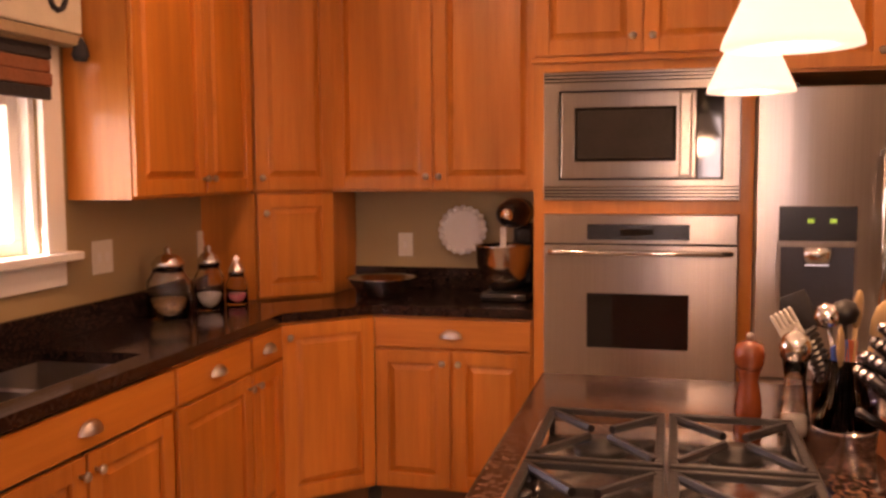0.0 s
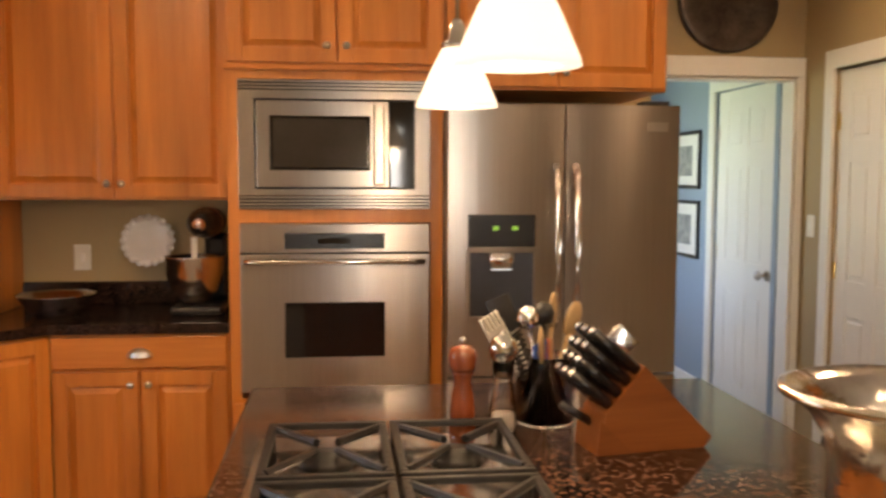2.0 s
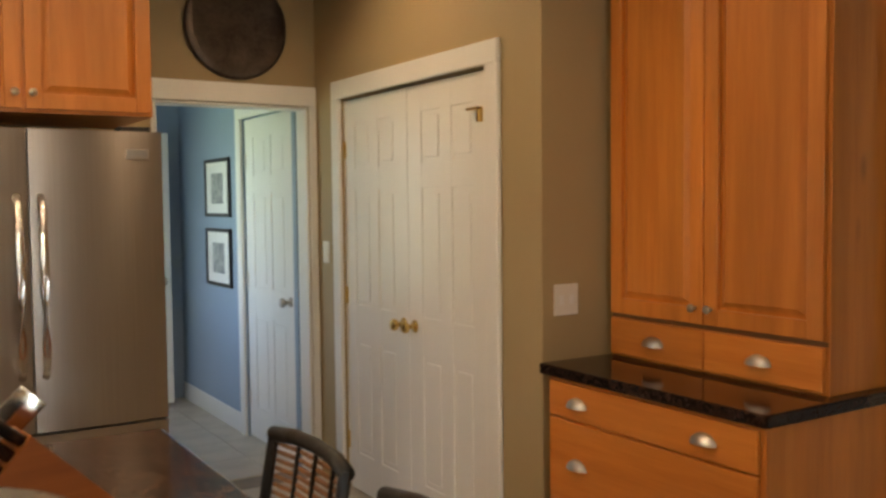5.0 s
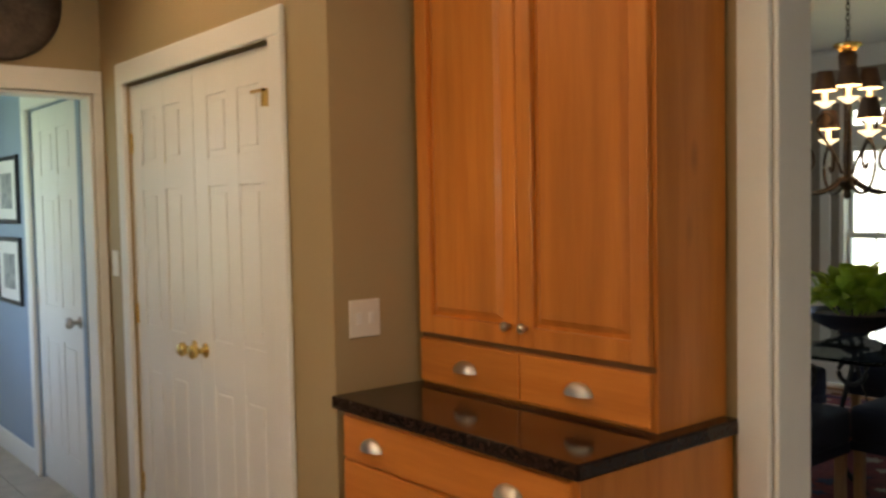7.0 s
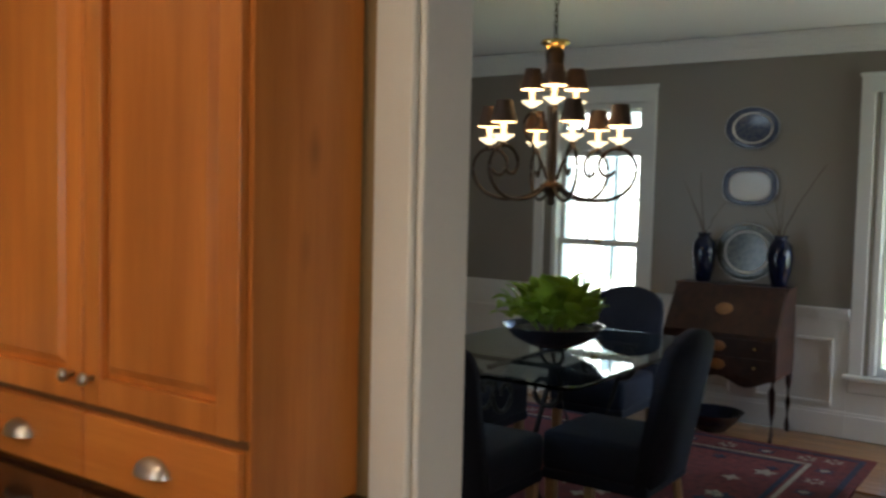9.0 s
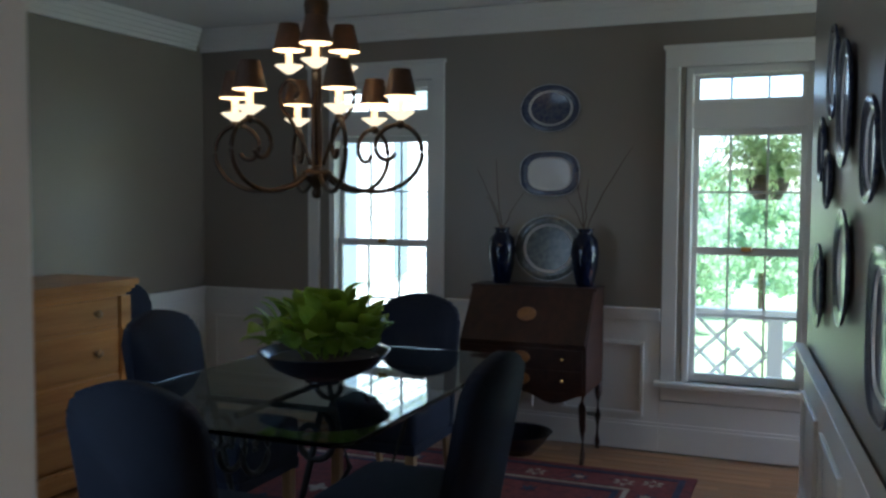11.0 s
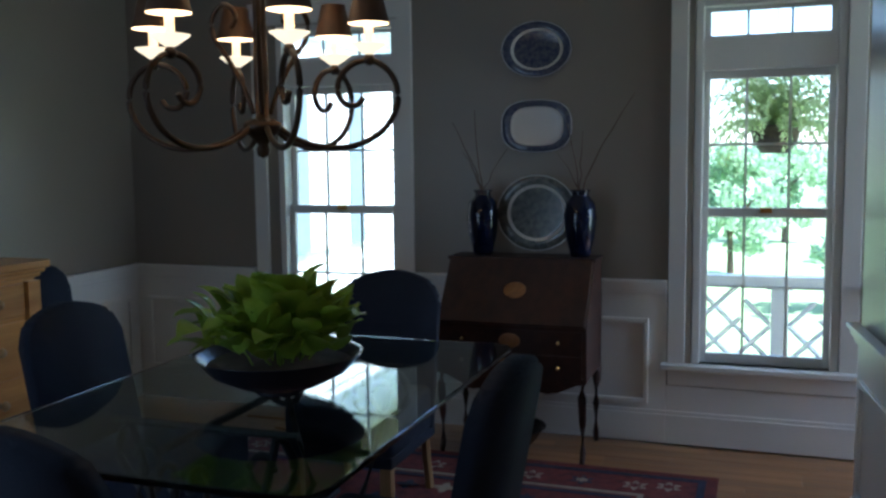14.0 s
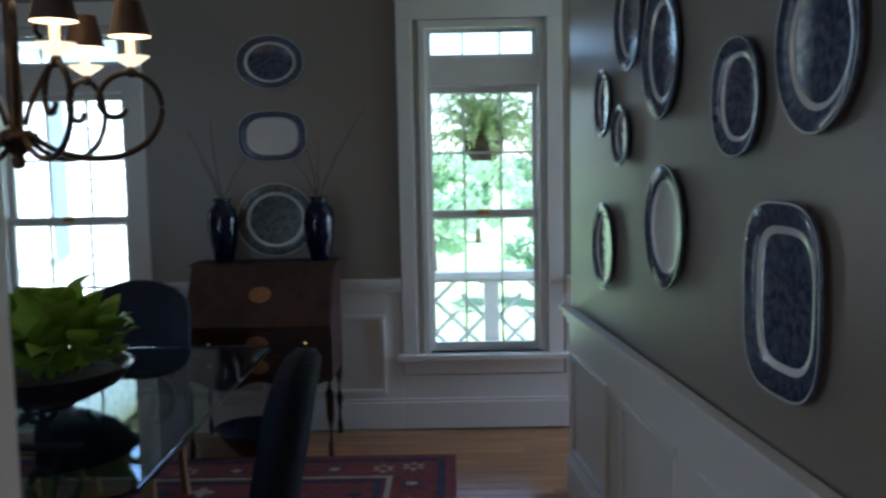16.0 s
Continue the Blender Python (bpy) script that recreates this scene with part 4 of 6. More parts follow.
# ---- counter stools ----
def stool(m):
    s = thing("counter_stool", m, "black metal counter stool with woven cane back", "stool", "stools along the island")
    part("seat", boxes((-0.20, -0.20, 0.60, 0.20, 0.20, 0.64), bevel=0.015), WOVEN, s)
    for x in (-0.19, 0.19):
        part("leg", tube(bmesh.new(), [(x, -0.19, 0), (x, -0.185, 0.60)], 0.013), BLACK_MATT, s)
        part("leg", tube(bmesh.new(), [(x, 0.24, 0), (x, 0.19, 0.55), (x, 0.185, 0.64), (x * 0.96, 0.245, 1.0)], 0.013), BLACK_MATT, s)
        part("stretcher", tube(bmesh.new(), [(x, -0.19, 0.2), (x, 0.225, 0.2)], 0.009), BLACK_MATT, s)
    part("footrest", tube(bmesh.new(), [(-0.19, -0.19, 0.24), (0.19, -0.19, 0.24)], 0.010), BLACK_MATT, s)
    part("top_rail", tube(bmesh.new(), [(-0.19, 0.245, 0.995), (-0.1, 0.262, 1.003), (0, 0.267, 1.005), (0.1, 0.262, 1.003), (0.19, 0.245, 0.995)], 0.017, 10), BLACK_MATT, s, "", True)
    for i in range(15):
        z = 0.72 + 0.018 * i
        yy = 0.20 + (z - 0.64) * 0.165
        part("cane_slat", tube(bmesh.new(), [(-0.178, yy, z), (-0.09, yy + 0.014, z), (0.09, yy + 0.014, z), (0.178, yy, z)], 0.005, 6), WOVEN, s)
    for x in (-0.09, 0.0, 0.09):
        part("cane_upright", tube(bmesh.new(), [(x, 0.216, 0.68), (x, 0.266, 0.99)], 0.005, 6), BLACK_MATT, s)
    return s


st1 = stool(pose(0.90, 1.65, 0, 0, 0, -90))
copy_thing(st1, pose(0.90, 1.12, 0, 0, 0, -90))

# ---- pendants ----
def pendant(x, y, z):
    p = thing("pendant_lamp", pose(x, y, z), "lit white frosted glass cone pendant lamp", "pendant lamp", "pendants over the island")
    part("shade", lathe(bmesh.new(), [(0.097, 0.0), (0.094, 0.012), (0.062, 0.085), (0.034, 0.138), (0.028, 0.138), (0.056, 0.085), (0.088, 0.012), (0.092, 0.002)], 36), PENDANT, p, "glowing frosted glass shade", True)
    part("fitter", lathe(bmesh.new(), [(0.036, 0.134), (0.038, 0.146), (0.022, 0.158), (0.018, 0.19), (0.008, 0.205)], 20), CHROME, p, "", True)
    part("stem", tube(bmesh.new(), [(0, 0, 0.2), (0, 0, KC - z)], 0.005), CHROME, p)
    part("canopy", lathe(bmesh.new(), [(0.06, KC - z - 0.02), (0.06, KC - z - 0.001)], 24), CHROME, p, "", True)
    lamp = new("pendant_bulb_light", bpy.data.lights.new("pendant_bulb_light", "POINT"))
    lamp.data.energy, lamp.data.color, lamp.data.shadow_soft_size = 1.4, (1, 0.78, 0.5), 0.05
    lamp.location = (x, y, z - 0.03)


pendant(0.253, 1.978, 1.665)
pendant(0.244, 1.19, 1.665)
for i, (dx, dy) in enumerate(DOWNLIGHTS):
    d = thing("recessed_light", pose(dx, dy, KC), "white recessed ceiling downlight", "downlight", "ceiling downlights")
    part("trim_ring", lathe(bmesh.new(), [(0.09, -0.006), (0.09, -0.001), (0.065, -0.001), (0.065, -0.006)], 28), WHITE, d)
    part("lens", lathe(bmesh.new(), [(0.063, -0.004), (0.063, -0.002)], 24), BULB, d)

# ---- hutch ----
hb = thing("hutch_drawer_cabinet", pose(2.50, 2.53, 0, 0, 0, -90), "honey maple drawer base by the doorway", "cabinet", "kitchen cabinets")
HW = 0.98
part("body", boxes((0.0, 0, 0.10, HW - 0.01, 0.60, 0.872)), MAPLE, hb)
part("toe_kick", boxes((0.0, 0.07, 0, HW - 0.01, 0.085, 0.10)), KICK, hb)
for z0, z1 in ((0.735, 0.862), (0.43, 0.725), (0.12, 0.42)):
    drawer(hb, 0.02, z0, HW - 0.03, z1, (0.18, 0.76))
ht = thing("hutch_countertop", pose(0, 0, 0.875), "dark granite top on the drawer base", "countertop")
part("slab", boxes((2.468, 1.535, 0, 3.10, 2.555, 0.041), bevel=0.006), GRANITE, ht)
hu = thing("hutch_cabinet", pose(2.81, 2.53, 0.917, 0, 0, -90), "tall honey maple cupboard with two drawers below", "cabinet", "kitchen cabinets")
part("body", boxes((0.0, 0, 0, 0.95, 0.29, UT - 0.917)), MAPLE, hu)
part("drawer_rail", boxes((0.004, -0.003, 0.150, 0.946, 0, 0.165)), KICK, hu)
for x0, x1 in ((0.012, 0.470), (0.476, 0.938)):
    drawer(hu, x0, 0.012, x1, 0.148, ((x0 + x1) / 2,))
panel_door(hu, 0.012, 0.168, 0.470, UT - 0.94, (0.438, 0.225))
panel_door(hu, 0.476, 0.168, 0.938, UT - 0.94, (0.508, 0.225))

# ---- panelled doors ----
def six_panel(parent, w, h, t=0.035, name="leaf", both=False):
    """A moulded six panel leaf: local x 0 to w, front at y = 0 towards -y."""
    bm = boxes((0, 0.0045, 0, w, t, h))
    s, mid = 0.11 * w / 0.66 + 0.01, 0.085
    cols = ((s, w / 2 - mid / 2), (w / 2 + mid / 2, w - s))
    rws = ((0.20, 0.80), (0.98, 1.57), (1.68, h - 0.12))
    zs = [0] + [v for r in rws for v in r] + [h]
    for x0, x1 in ((0, s), (w / 2 - mid / 2, w / 2 + mid / 2), (w - s, w)):
        box(bm, x0, -0.002, 0, x1, 0.006, h, 0.002)
    for a, b in ((0, 0.20), (0.80, 0.98), (1.57, 1.68), (h - 0.12, h)):
        for c0, c1 in cols:
            box(bm, c0, -0.0015, a, c1, 0.006, b, 0.002)
    for c0, c1 in cols:
        for a, b in rws:
            box(bm, c0 + 0.025, 0.0, a + 0.025, c1 - 0.025, 0.0065, b - 0.025, 0.005)
    return part(name, bm, WHITE, parent)


def hinge(parent, x, z, material=BRASS):
    part("hinge", boxes((x - 0.012, -0.008, z - 0.045, x + 0.012, 0.0, z + 0.045), bevel=0.003), material, parent)


def door_knob(parent, x, z, material=BRASS):
    part("door_knob", lathe(bmesh.new(), [(0.03, 0), (0.03, 0.006), (0.012, 0.012), (0.011, 0.035), (0.026, 0.046), (0.029, 0.06), (0.02, 0.072), (0, 0.075)], 20, Matrix.Translation((x, 0, z)) @ Matrix.Rotation(radians(90), 4, "X")), material, parent, "round brass door knob", True)


PD = 0.668
for nm, y0, kx, hx in (("door_1", 4.238, PD - 0.05, 0.012), ("door_2", 3.568, 0.05, PD - 0.012)):
    d = thing(nm, pose(2.50, y0, 0.012, 0, 0, -90), "white six panel pantry door with brass knob", "door", "pantry doors", "structure")
    leaf = six_panel(d, PD - 0.004, 2.035)
    door_knob(leaf, kx, 0.93)
    for z in (0.25, 1.02, 1.78):
        hinge(leaf, hx, z)
pc = thing("door_catch", pose(2.494, 2.95, 1.86, 0, 0, -90), "small brass catch on the pantry door", "catch")
part("arm", boxes((-0.09, -0.02, 0.03, 0.0, -0.008, 0.04), (-0.012, -0.02, -0.02, 0.0, 0.002, 0.04)), BRASS, pc)
d = thing("door_3", pose(2.432, 5.555, 0.012, 0, 0, -90), "white six panel hall door with brass knob", "door", kind="structure")
leaf = six_panel(d, 0.79, 2.04)
door_knob(leaf, 0.72, 0.93, PEWTER)
for z in (0.25, 1.02, 1.78):
    hinge(leaf, 0.012, z, PEWTER)
d = thing("door_4", pose(1.48, 6.80, 0.012), "white six panel door at the hall end", "door", kind="structure")
leaf = six_panel(d, 0.80, 2.04)
door_knob(leaf, 0.73, 0.93, PEWTER)

# ---- hall pictures, wall fittings ----
for z in (1.43, 0.95):
    p = thing("framed_picture", pose(2.418, 6.06, z, 0, 0, -90), "black framed print with a wide white mat", "picture", "hall pictures")
    part("frame", boxes((-0.26, -0.02, 0, 0.26, 0, 0.025), (-0.26, -0.02, 0.375, 0.26, 0, 0.40), (-0.26, -0.02, 0.025, -0.235, 0, 0.375), (0.235, -0.02, 0.025, 0.26, 0, 0.375), bevel=0.002), FRAME, p)
    part("mat_board", boxes((-0.235, -0.010, 0.025, 0.235, -0.002, 0.375)), PAPER, p)
    part("print", boxes((-0.12, -0.013, 0.09, 0.12, -0.0101, 0.30)), PRINT, p)
def wall_plate(name, m, w, h, label, rockers):
    s = thing(name, m, label, "switch plate")
    part("plate", boxes((-w / 2, -0.006, -h / 2, w / 2, 0, h / 2), bevel=0.0025), PLASTIC, s)
    for x in rockers:
        part("rocker", boxes((x - 0.010, -0.010, -0.018, x + 0.010, -0.0055, 0.018), bevel=0.002), WHITE, s)


wall_plate("switch_plate", pose(2.60, 2.559, 1.143), 0.115, 0.118, "ivory double light switch plate", (-0.024, 0.024))
wall_plate("switch_plate", pose(-1.999, 2.80, 1.18, 0, 0, 90), 0.125, 0.125, "ivory double switch plate by the sink window", (-0.024, 0.024))
wall_plate("outlet_plate", pose(-1.20, 4.149, 1.13), 0.075, 0.118, "ivory electrical outlet plate", (0,))
wall_plate("outlet_plate", pose(-1.999, 3.55, 1.17, 0, 0, 90), 0.075, 0.118, "ivory electrical outlet plate", (0,))
wall_plate("switch_plate", pose(2.487, 4.45, 1.25, 0, 0, -90), 0.075, 0.118, "ivory light switch by the hall doorway", (0,))
pl = thing("round_wall_tray", pose(2.04, 4.575, 2.45), "dark bronze round tray hung over the doorway", "tray")
part("disc", lathe(bmesh.new(), [(0.275, 0), (0.28, 0.012), (0.262, 0.024), (0.22, 0.014), (0, 0.010)], 56, Matrix.Rotation(radians(90), 4, "X")), BRONZE_DISC, pl, "", True)

# ---- on the counter ----
mx = thing("stand_mixer", pose(-0.625, 3.90, 0.916, 0, 0, 0) @ Matrix.Scale(1.12, 4), "black stand mixer with steel bowl", "mixer")
part("base", boxes((-0.10, -0.17, 0, 0.10, 0.13, 0.035), bevel=0.014), BLACK, mx)
part("column", boxes((0.0, 0.03, 0.03, 0.10, 0.12, 0.30), bevel=0.025), BLACK, mx)
mh = bmesh.new()
lathe(mh, [(0, -0.19), (0.045, -0.18), (0.062, -0.12), (0.066, 0.0), (0.06, 0.10), (0.03, 0.145), (0, 0.15)], 26, Matrix.Translation((0.02, -0.02, 0.345)) @ Matrix.Rotation(radians(90), 4, "X"), 1, 0.9)
part("head", mh, BLACK, mx, "", True)
part("trim_band", lathe(bmesh.new(), [(0.0675, -0.006), (0.0675, 0.006)], 26, Matrix.Translation((0.02, -0.04, 0.345)) @ Matrix.Rotation(radians(90), 4, "X"), 1, 0.9), CHROME, mx, "", True)
part("hub_cap", lathe(bmesh.new(), [(0.024, 0), (0.024, 0.01), (0, 0.014)], 18, Matrix.Translation((0.02, -0.208, 0.345)) @ Matrix.Rotation(radians(90), 4, "X")), CHROME, mx, "", True)
part("bowl", lathe(bmesh.new(), [(0.045, 0.036), (0.055, 0.045), (0.09, 0.09), (0.108, 0.15), (0.112, 0.215), (0.116, 0.22), (0.106, 0.215), (0.10, 0.15), (0.06, 0.06), (0, 0.05)], 34, Matrix.Translation((-0.02, -0.07, 0))), CHROME, mx, "polished steel mixing bowl", True)
part("beater", lathe(bmesh.new(), [(0.012, 0.29), (0.012, 0.21), (0.05, 0.16), (0.03, 0.08)], 12, Matrix.Translation((-0.02, -0.07, 0)), 1, 0.2), BRISTLE, mx, "", True)
sb = thing("steel_bowl", pose(-1.22, 3.80, 0.916), "shallow polished steel bowl on the counter", "bowl")
part("bowl", lathe(bmesh.new(), [(0.08, 0), (0.085, 0.006), (0.12, 0.035), (0.155, 0.085), (0.162, 0.09), (0.150, 0.083), (0.112, 0.038), (0.07, 0.012), (0, 0.01)], 40), CHROME, sb, "", True)
wp = thing("scalloped_plate", pose(-0.90, 4.125, 1.205, -12, 0, 0), "white scalloped plate leaning on the backsplash", "plate")
pbm = lathe(bmesh.new(), [(0.112, 0.016), (0.116, 0.019), (0.080, 0.010), (0.072, 0.004), (0, 0.004), (0, 0.0), (0.076, 0.0)], 48, Matrix.Rotation(radians(90), 4, "X"))
part("plate", pbm, CHINA_WHITE, wp, "", True)
fl = bmesh.new()
for q in range(20):
    t = 2 * math.pi * q / 20
    lathe(fl, [(0.0, -0.004), (0.012, 0.0), (0.016, 0.006), (0.010, 0.010), (0, 0.011)], 10, Matrix.Rotation(radians(90), 4, "X") @ Matrix.Translation((0.108 * math.cos(t), 0.108 * math.sin(t), 0.014)))
part("fluted_rim", fl, CHINA_WHITE, wp, "scalloped raised rim", True)


def canister(x, y, r, h, fill, label, lid=CHROME):
    c = thing("glass_canister", pose(x, y, 0.916), label, "canister", "glass canisters")
    part("jar", lathe(bmesh.new(), [(r, 0), (r * 1.02, 0.01), (r, h * 0.75), (r * 0.72, h * 0.92), (r * 0.72, h), (r * 0.66, h), (r * 0.66, h * 0.9), (r * 0.92, h * 0.72), (r * 0.93, 0.008), (0, 0.008)], 28), GLASS, c, "", True)
    part("contents", lathe(bmesh.new(), [(r * 0.9, 0.009), (r * 0.9, h * 0.3), (0, h * 0.32)], 20), fill, c, "", True)
    part("lid", lathe(bmesh.new(), [(r * 0.76, h), (r * 0.78, h + 0.02), (r * 0.5, h + 0.05), (0.012, h + 0.06), (0.016, h + 0.075), (0, h + 0.09)], 24), lid, c, "", True)


canister(-1.86, 3.03, 0.085, 0.20, GRAIN, "large glass canister of dry goods")
canister(-1.80, 3.25, 0.062, 0.19, SALT, "glass canister with a steel lid")
canister(-1.76, 3.42, 0.048, 0.13, PINK, "small glass canister with pink contents")

# ---- sink window ----
sw = thing("window_3", pose(-2.0, 1.88, 1.22), "white painted kitchen window over the sink", "window", kind="structure")
part("window_frame", boxes((0, 0.59, 0, 0.024, 0.69, 1.06), (0, -0.69, 0, 0.024, -0.59, 1.06), (0, -0.69, 0.98, 0.024, 0.69, 1.08), (-0.12, 0.56, 0, -0.01, 0.59, 0.98), (-0.12, -0.59, 0, -0.01, -0.56, 0.98), (-0.1, -0.56, 0.0, -0.05, 0.56, 0.05), (-0.1, 0.51, 0.05, -0.05, 0.56, 0.98), (-0.1, -0.56, 0.05, -0.05, -0.51, 0.98), (-0.1, -0.51, 0.5, -0.05, 0.51, 0.54), bevel=0.004), WHITE, sw)
part("window_sill", boxes((-0.02, -0.73, -0.03, 0.065, 0.73, 0), (0, -0.69, -0.12, 0.02, 0.69, -0.03), bevel=0.005), WHITE, sw)
p = part("pane", boxes((-0.077, -0.52, 0.04, -0.073, 0.52, 0.97)), PANE, sw)
p.visible_shadow = False
bl = thing("roman_shade", pose(-1.965, 1.88, 1.74), "striped woven roman shade half raised", "shade")
for i in range(8):
    z = 0.045 * i
    part("fold", boxes((0 - 0.004 * (i % 2), -0.60, z, 0.022 + 0.006 * (i % 2), 0.60, z + 0.044), bevel=0.006), (STRIPE_DARK, STRIPE_RUST, STRIPE_RUST, STRIPE_DARK, STRIPE_TAN, STRIPE_DARK, STRIPE_TAN, STRIPE_DARK)[i], bl)
va = thing("valance", pose(-1.93, 1.88, 1.93), "cream linen valance with black scroll pattern", "valance")
part("board", boxes((-0.05, -0.72, 0.04, 0.03, 0.72, 0.52), bevel=0.008), VALANCE, va)
part("fringe", boxes((-0.045, -0.72, 0.0, 0.035, 0.72, 0.035), bevel=0.004), STRIPE_TAN, va)
for k in range(6):
    y = -0.6 + 0.235 * k
    pts = [(0.034, y + 0.07 * (a / 14) * math.cos(a * 0.55), 0.16 + 0.09 * (a / 14) * math.sin(a * 0.55)) for a in range(4, 15)]
    part("scroll", tube(bmesh.new(), pts, 0.010, 6), STRIPE_DARK, va)
part("tassel", lathe(bmesh.new(), [(0.02, 0), (0.03, 0.02), (0.02, 0.06), (0.008, 0.08)], 12, Matrix.Translation((0.03, 0.70, -0.05))), STRIPE_DARK, va, "", True)
sg = thing("window_4", pose(0.55, -3.6, 0.0), "narrow full height sidelight behind the kitchen", "window", kind="structure")
part("window_frame", boxes((-0.15, -0.02, 0, -0.13, 0.06, 2.0), (0.13, -0.02, 0, 0.15, 0.06, 2.0), (-0.13, -0.02, 0, 0.13, 0.06, 0.03), (-0.13, -0.02, 1.97, 0.13, 0.06, 2.0)), WHITE, sg)

# ---- dining room: rug, table, chairs ----
rug = thing("rug", pose(5.95, 2.62, 0), "red oriental rug with navy and cream border", "rug")
RW, RL = 1.30, 1.58
part("field", boxes((-RL, -RW, -0.011, RL, RW, 0.006)), RUG_RED, rug)
for nm, inset, wd, mt in (("outer_border", 0.0, 0.05, RUG_RED), ("guard_stripe", 0.05, 0.035, RUG_NAVY), ("main_border", 0.12, 0.17, RUG_RED), ("cream_stripe", 0.30, 0.025, RUG_CREAM), ("inner_stripe", 0.345, 0.03, RUG_NAVY)):
    a, b = RL - inset, RW - inset
    part(nm, boxes((-a, -b, 0.0055, a, -b + wd, 0.0085), (-a, b - wd, 0.0055, a, b, 0.0085), (-a, -b + wd, 0.0055, -a + wd, b - wd, 0.0085), (a - wd, -b + wd, 0.0055, a, b - wd, 0.0085)), mt, rug)
rng = random.Random(4)


def rosette(x, y, r, mt, petals=8, z=0.0087):
    bm = bmesh.new()
    k = petals * 4
    out = [(x + r * (0.72 + 0.28 * math.cos(petals * 2 * math.pi * i / k)) * math.cos(2 * math.pi * i / k), y + r * (0.72 + 0.28 * math.cos(petals * 2 * math.pi * i / k)) * math.sin(2 * math.pi * i / k)) for i in range(k)]
    prism(bm, out, 0.006, z, "z")
    return part("woven_motif", bm, mt, rug)


for i in range(13):
    x = -1.40 + 2.8 * i / 12
    for y in (-1.095, 1.095):
        rosette(x, y, 0.062, (RUG_CREAM, RUG_NAVY)[i % 2], 6, 0.0095)
        rosette(x, y, 0.034, (RUG_RED, RUG_CREAM)[i % 2], 6, 0.0105)
for i in range(9):
    y = -0.95 + 1.9 * i / 8
    for x in (-1.375, 1.375):
        rosette(x, y, 0.062, (RUG_CREAM, RUG_NAVY)[i % 2], 6, 0.0095)
        rosette(x, y, 0.034, (RUG_RED, RUG_CREAM)[i % 2], 6, 0.0105)
for i in range(70):
    rosette(rng.uniform(-1.1, 1.1), rng.uniform(-0.85, 0.85), rng.uniform(0.03, 0.075), rng.choice((RUG_CREAM, RUG_NAVY, RUG_NAVY, RUG_CREAM)), rng.choice((4, 5, 6)), 0.0075 + 0.00004 * i)
fr_bm = bmesh.new()
for i in range(150):
    y = -RW + 2 * RW * i / 149
    box(fr_bm, RL, y - 0.004, -0.0115, RL + 0.05 + rng.uniform(-0.01, 0.012), y + 0.004, -0.004)
tagged(part("fringe", fr_bm, RUG_CREAM, rug), kind="stuff")

TX0, TX1, TY0, TY1, TZ = 5.02, 6.72, 2.06, 3.20, 0.745
tb = thing("dining_table", pose((TX0 + TX1) / 2, (TY0 + TY1) / 2, 0), "glass topped dining table on scrolled iron base", "table")
a, b, c = (TX1 - TX0) / 2, (TY1 - TY0) / 2, 0.07
top = prism(bmesh.new(), [(-a + c, -b), (a - c, -b), (a - 0.02, -b + 0.02), (a, -b + c), (a, b - c), (a - 0.02, b - 0.02), (a - c, b), (-a + c, b), (-a + 0.02, b - 0.02), (-a, b - c), (-a, -b + c), (-a + 0.02, -b + 0.02)], 0.731, 0.749, "z")
bmesh.ops.bevel(top, geom=list(top.edges), offset=0.004, segments=1, affect="EDGES")
part("tabletop", top, TABLE_GLASS, tb, "thick greenish glass top with clipped corners")


def scroll(cx, cz, r0, r1, a0, a1, n=22):
    return [(cx + (r0 + (r1 - r0) * i / n) * math.cos(radians(a0 + (a1 - a0) * i / n)), cz + (r0 + (r1 - r0) * i / n) * math.sin(radians(a0 + (a1 - a0) * i / n))) for i in range(n + 1)]


for sx in (-0.42, 0.42):
    for sy in (-1, 1):
        pts = [(sx, sy * u, w) for u, w in scroll(0.20, 0.62, 0.02, 0.10, 0, 430)] + [(sx, sy * 0.16, 0.42), (sx, sy * 0.10, 0.25), (sx, sy * 0.20, 0.08), (sx, sy * 0.30, 0.0)]
        part("iron_scroll", tube(bmesh.new(), pts, 0.013, 8), BLACK_MATT, tb, "curled black iron leg", True)
        pts = [(sx + (0.30 if sx < 0 else -0.30) * 0 + u * (1 if sx > 0 else -1), sy * 0.05, w) for u, w in scroll(0.12, 0.60, 0.02, 0.11, 0, 400)]
        part("iron_scroll", tube(bmesh.new(), pts, 0.011, 8), BLACK_MATT, tb, "curled black iron leg", True)
    part("cross_bar", tube(bmesh.new(), [(sx, -0.30, 0.72), (sx, 0.30, 0.72)], 0.012, 8), BLACK_MATT, tb)
part("long_bar", tube(bmesh.new(), [(-0.6, 0, 0.715), (0.6, 0, 0.715)], 0.012, 8), BLACK_MATT, tb)
part("long_bar", tube(bmesh.new(), [(-0.42, 0, 0.25), (0.42, 0, 0.25)], 0.012, 8), BLACK_MATT, tb)


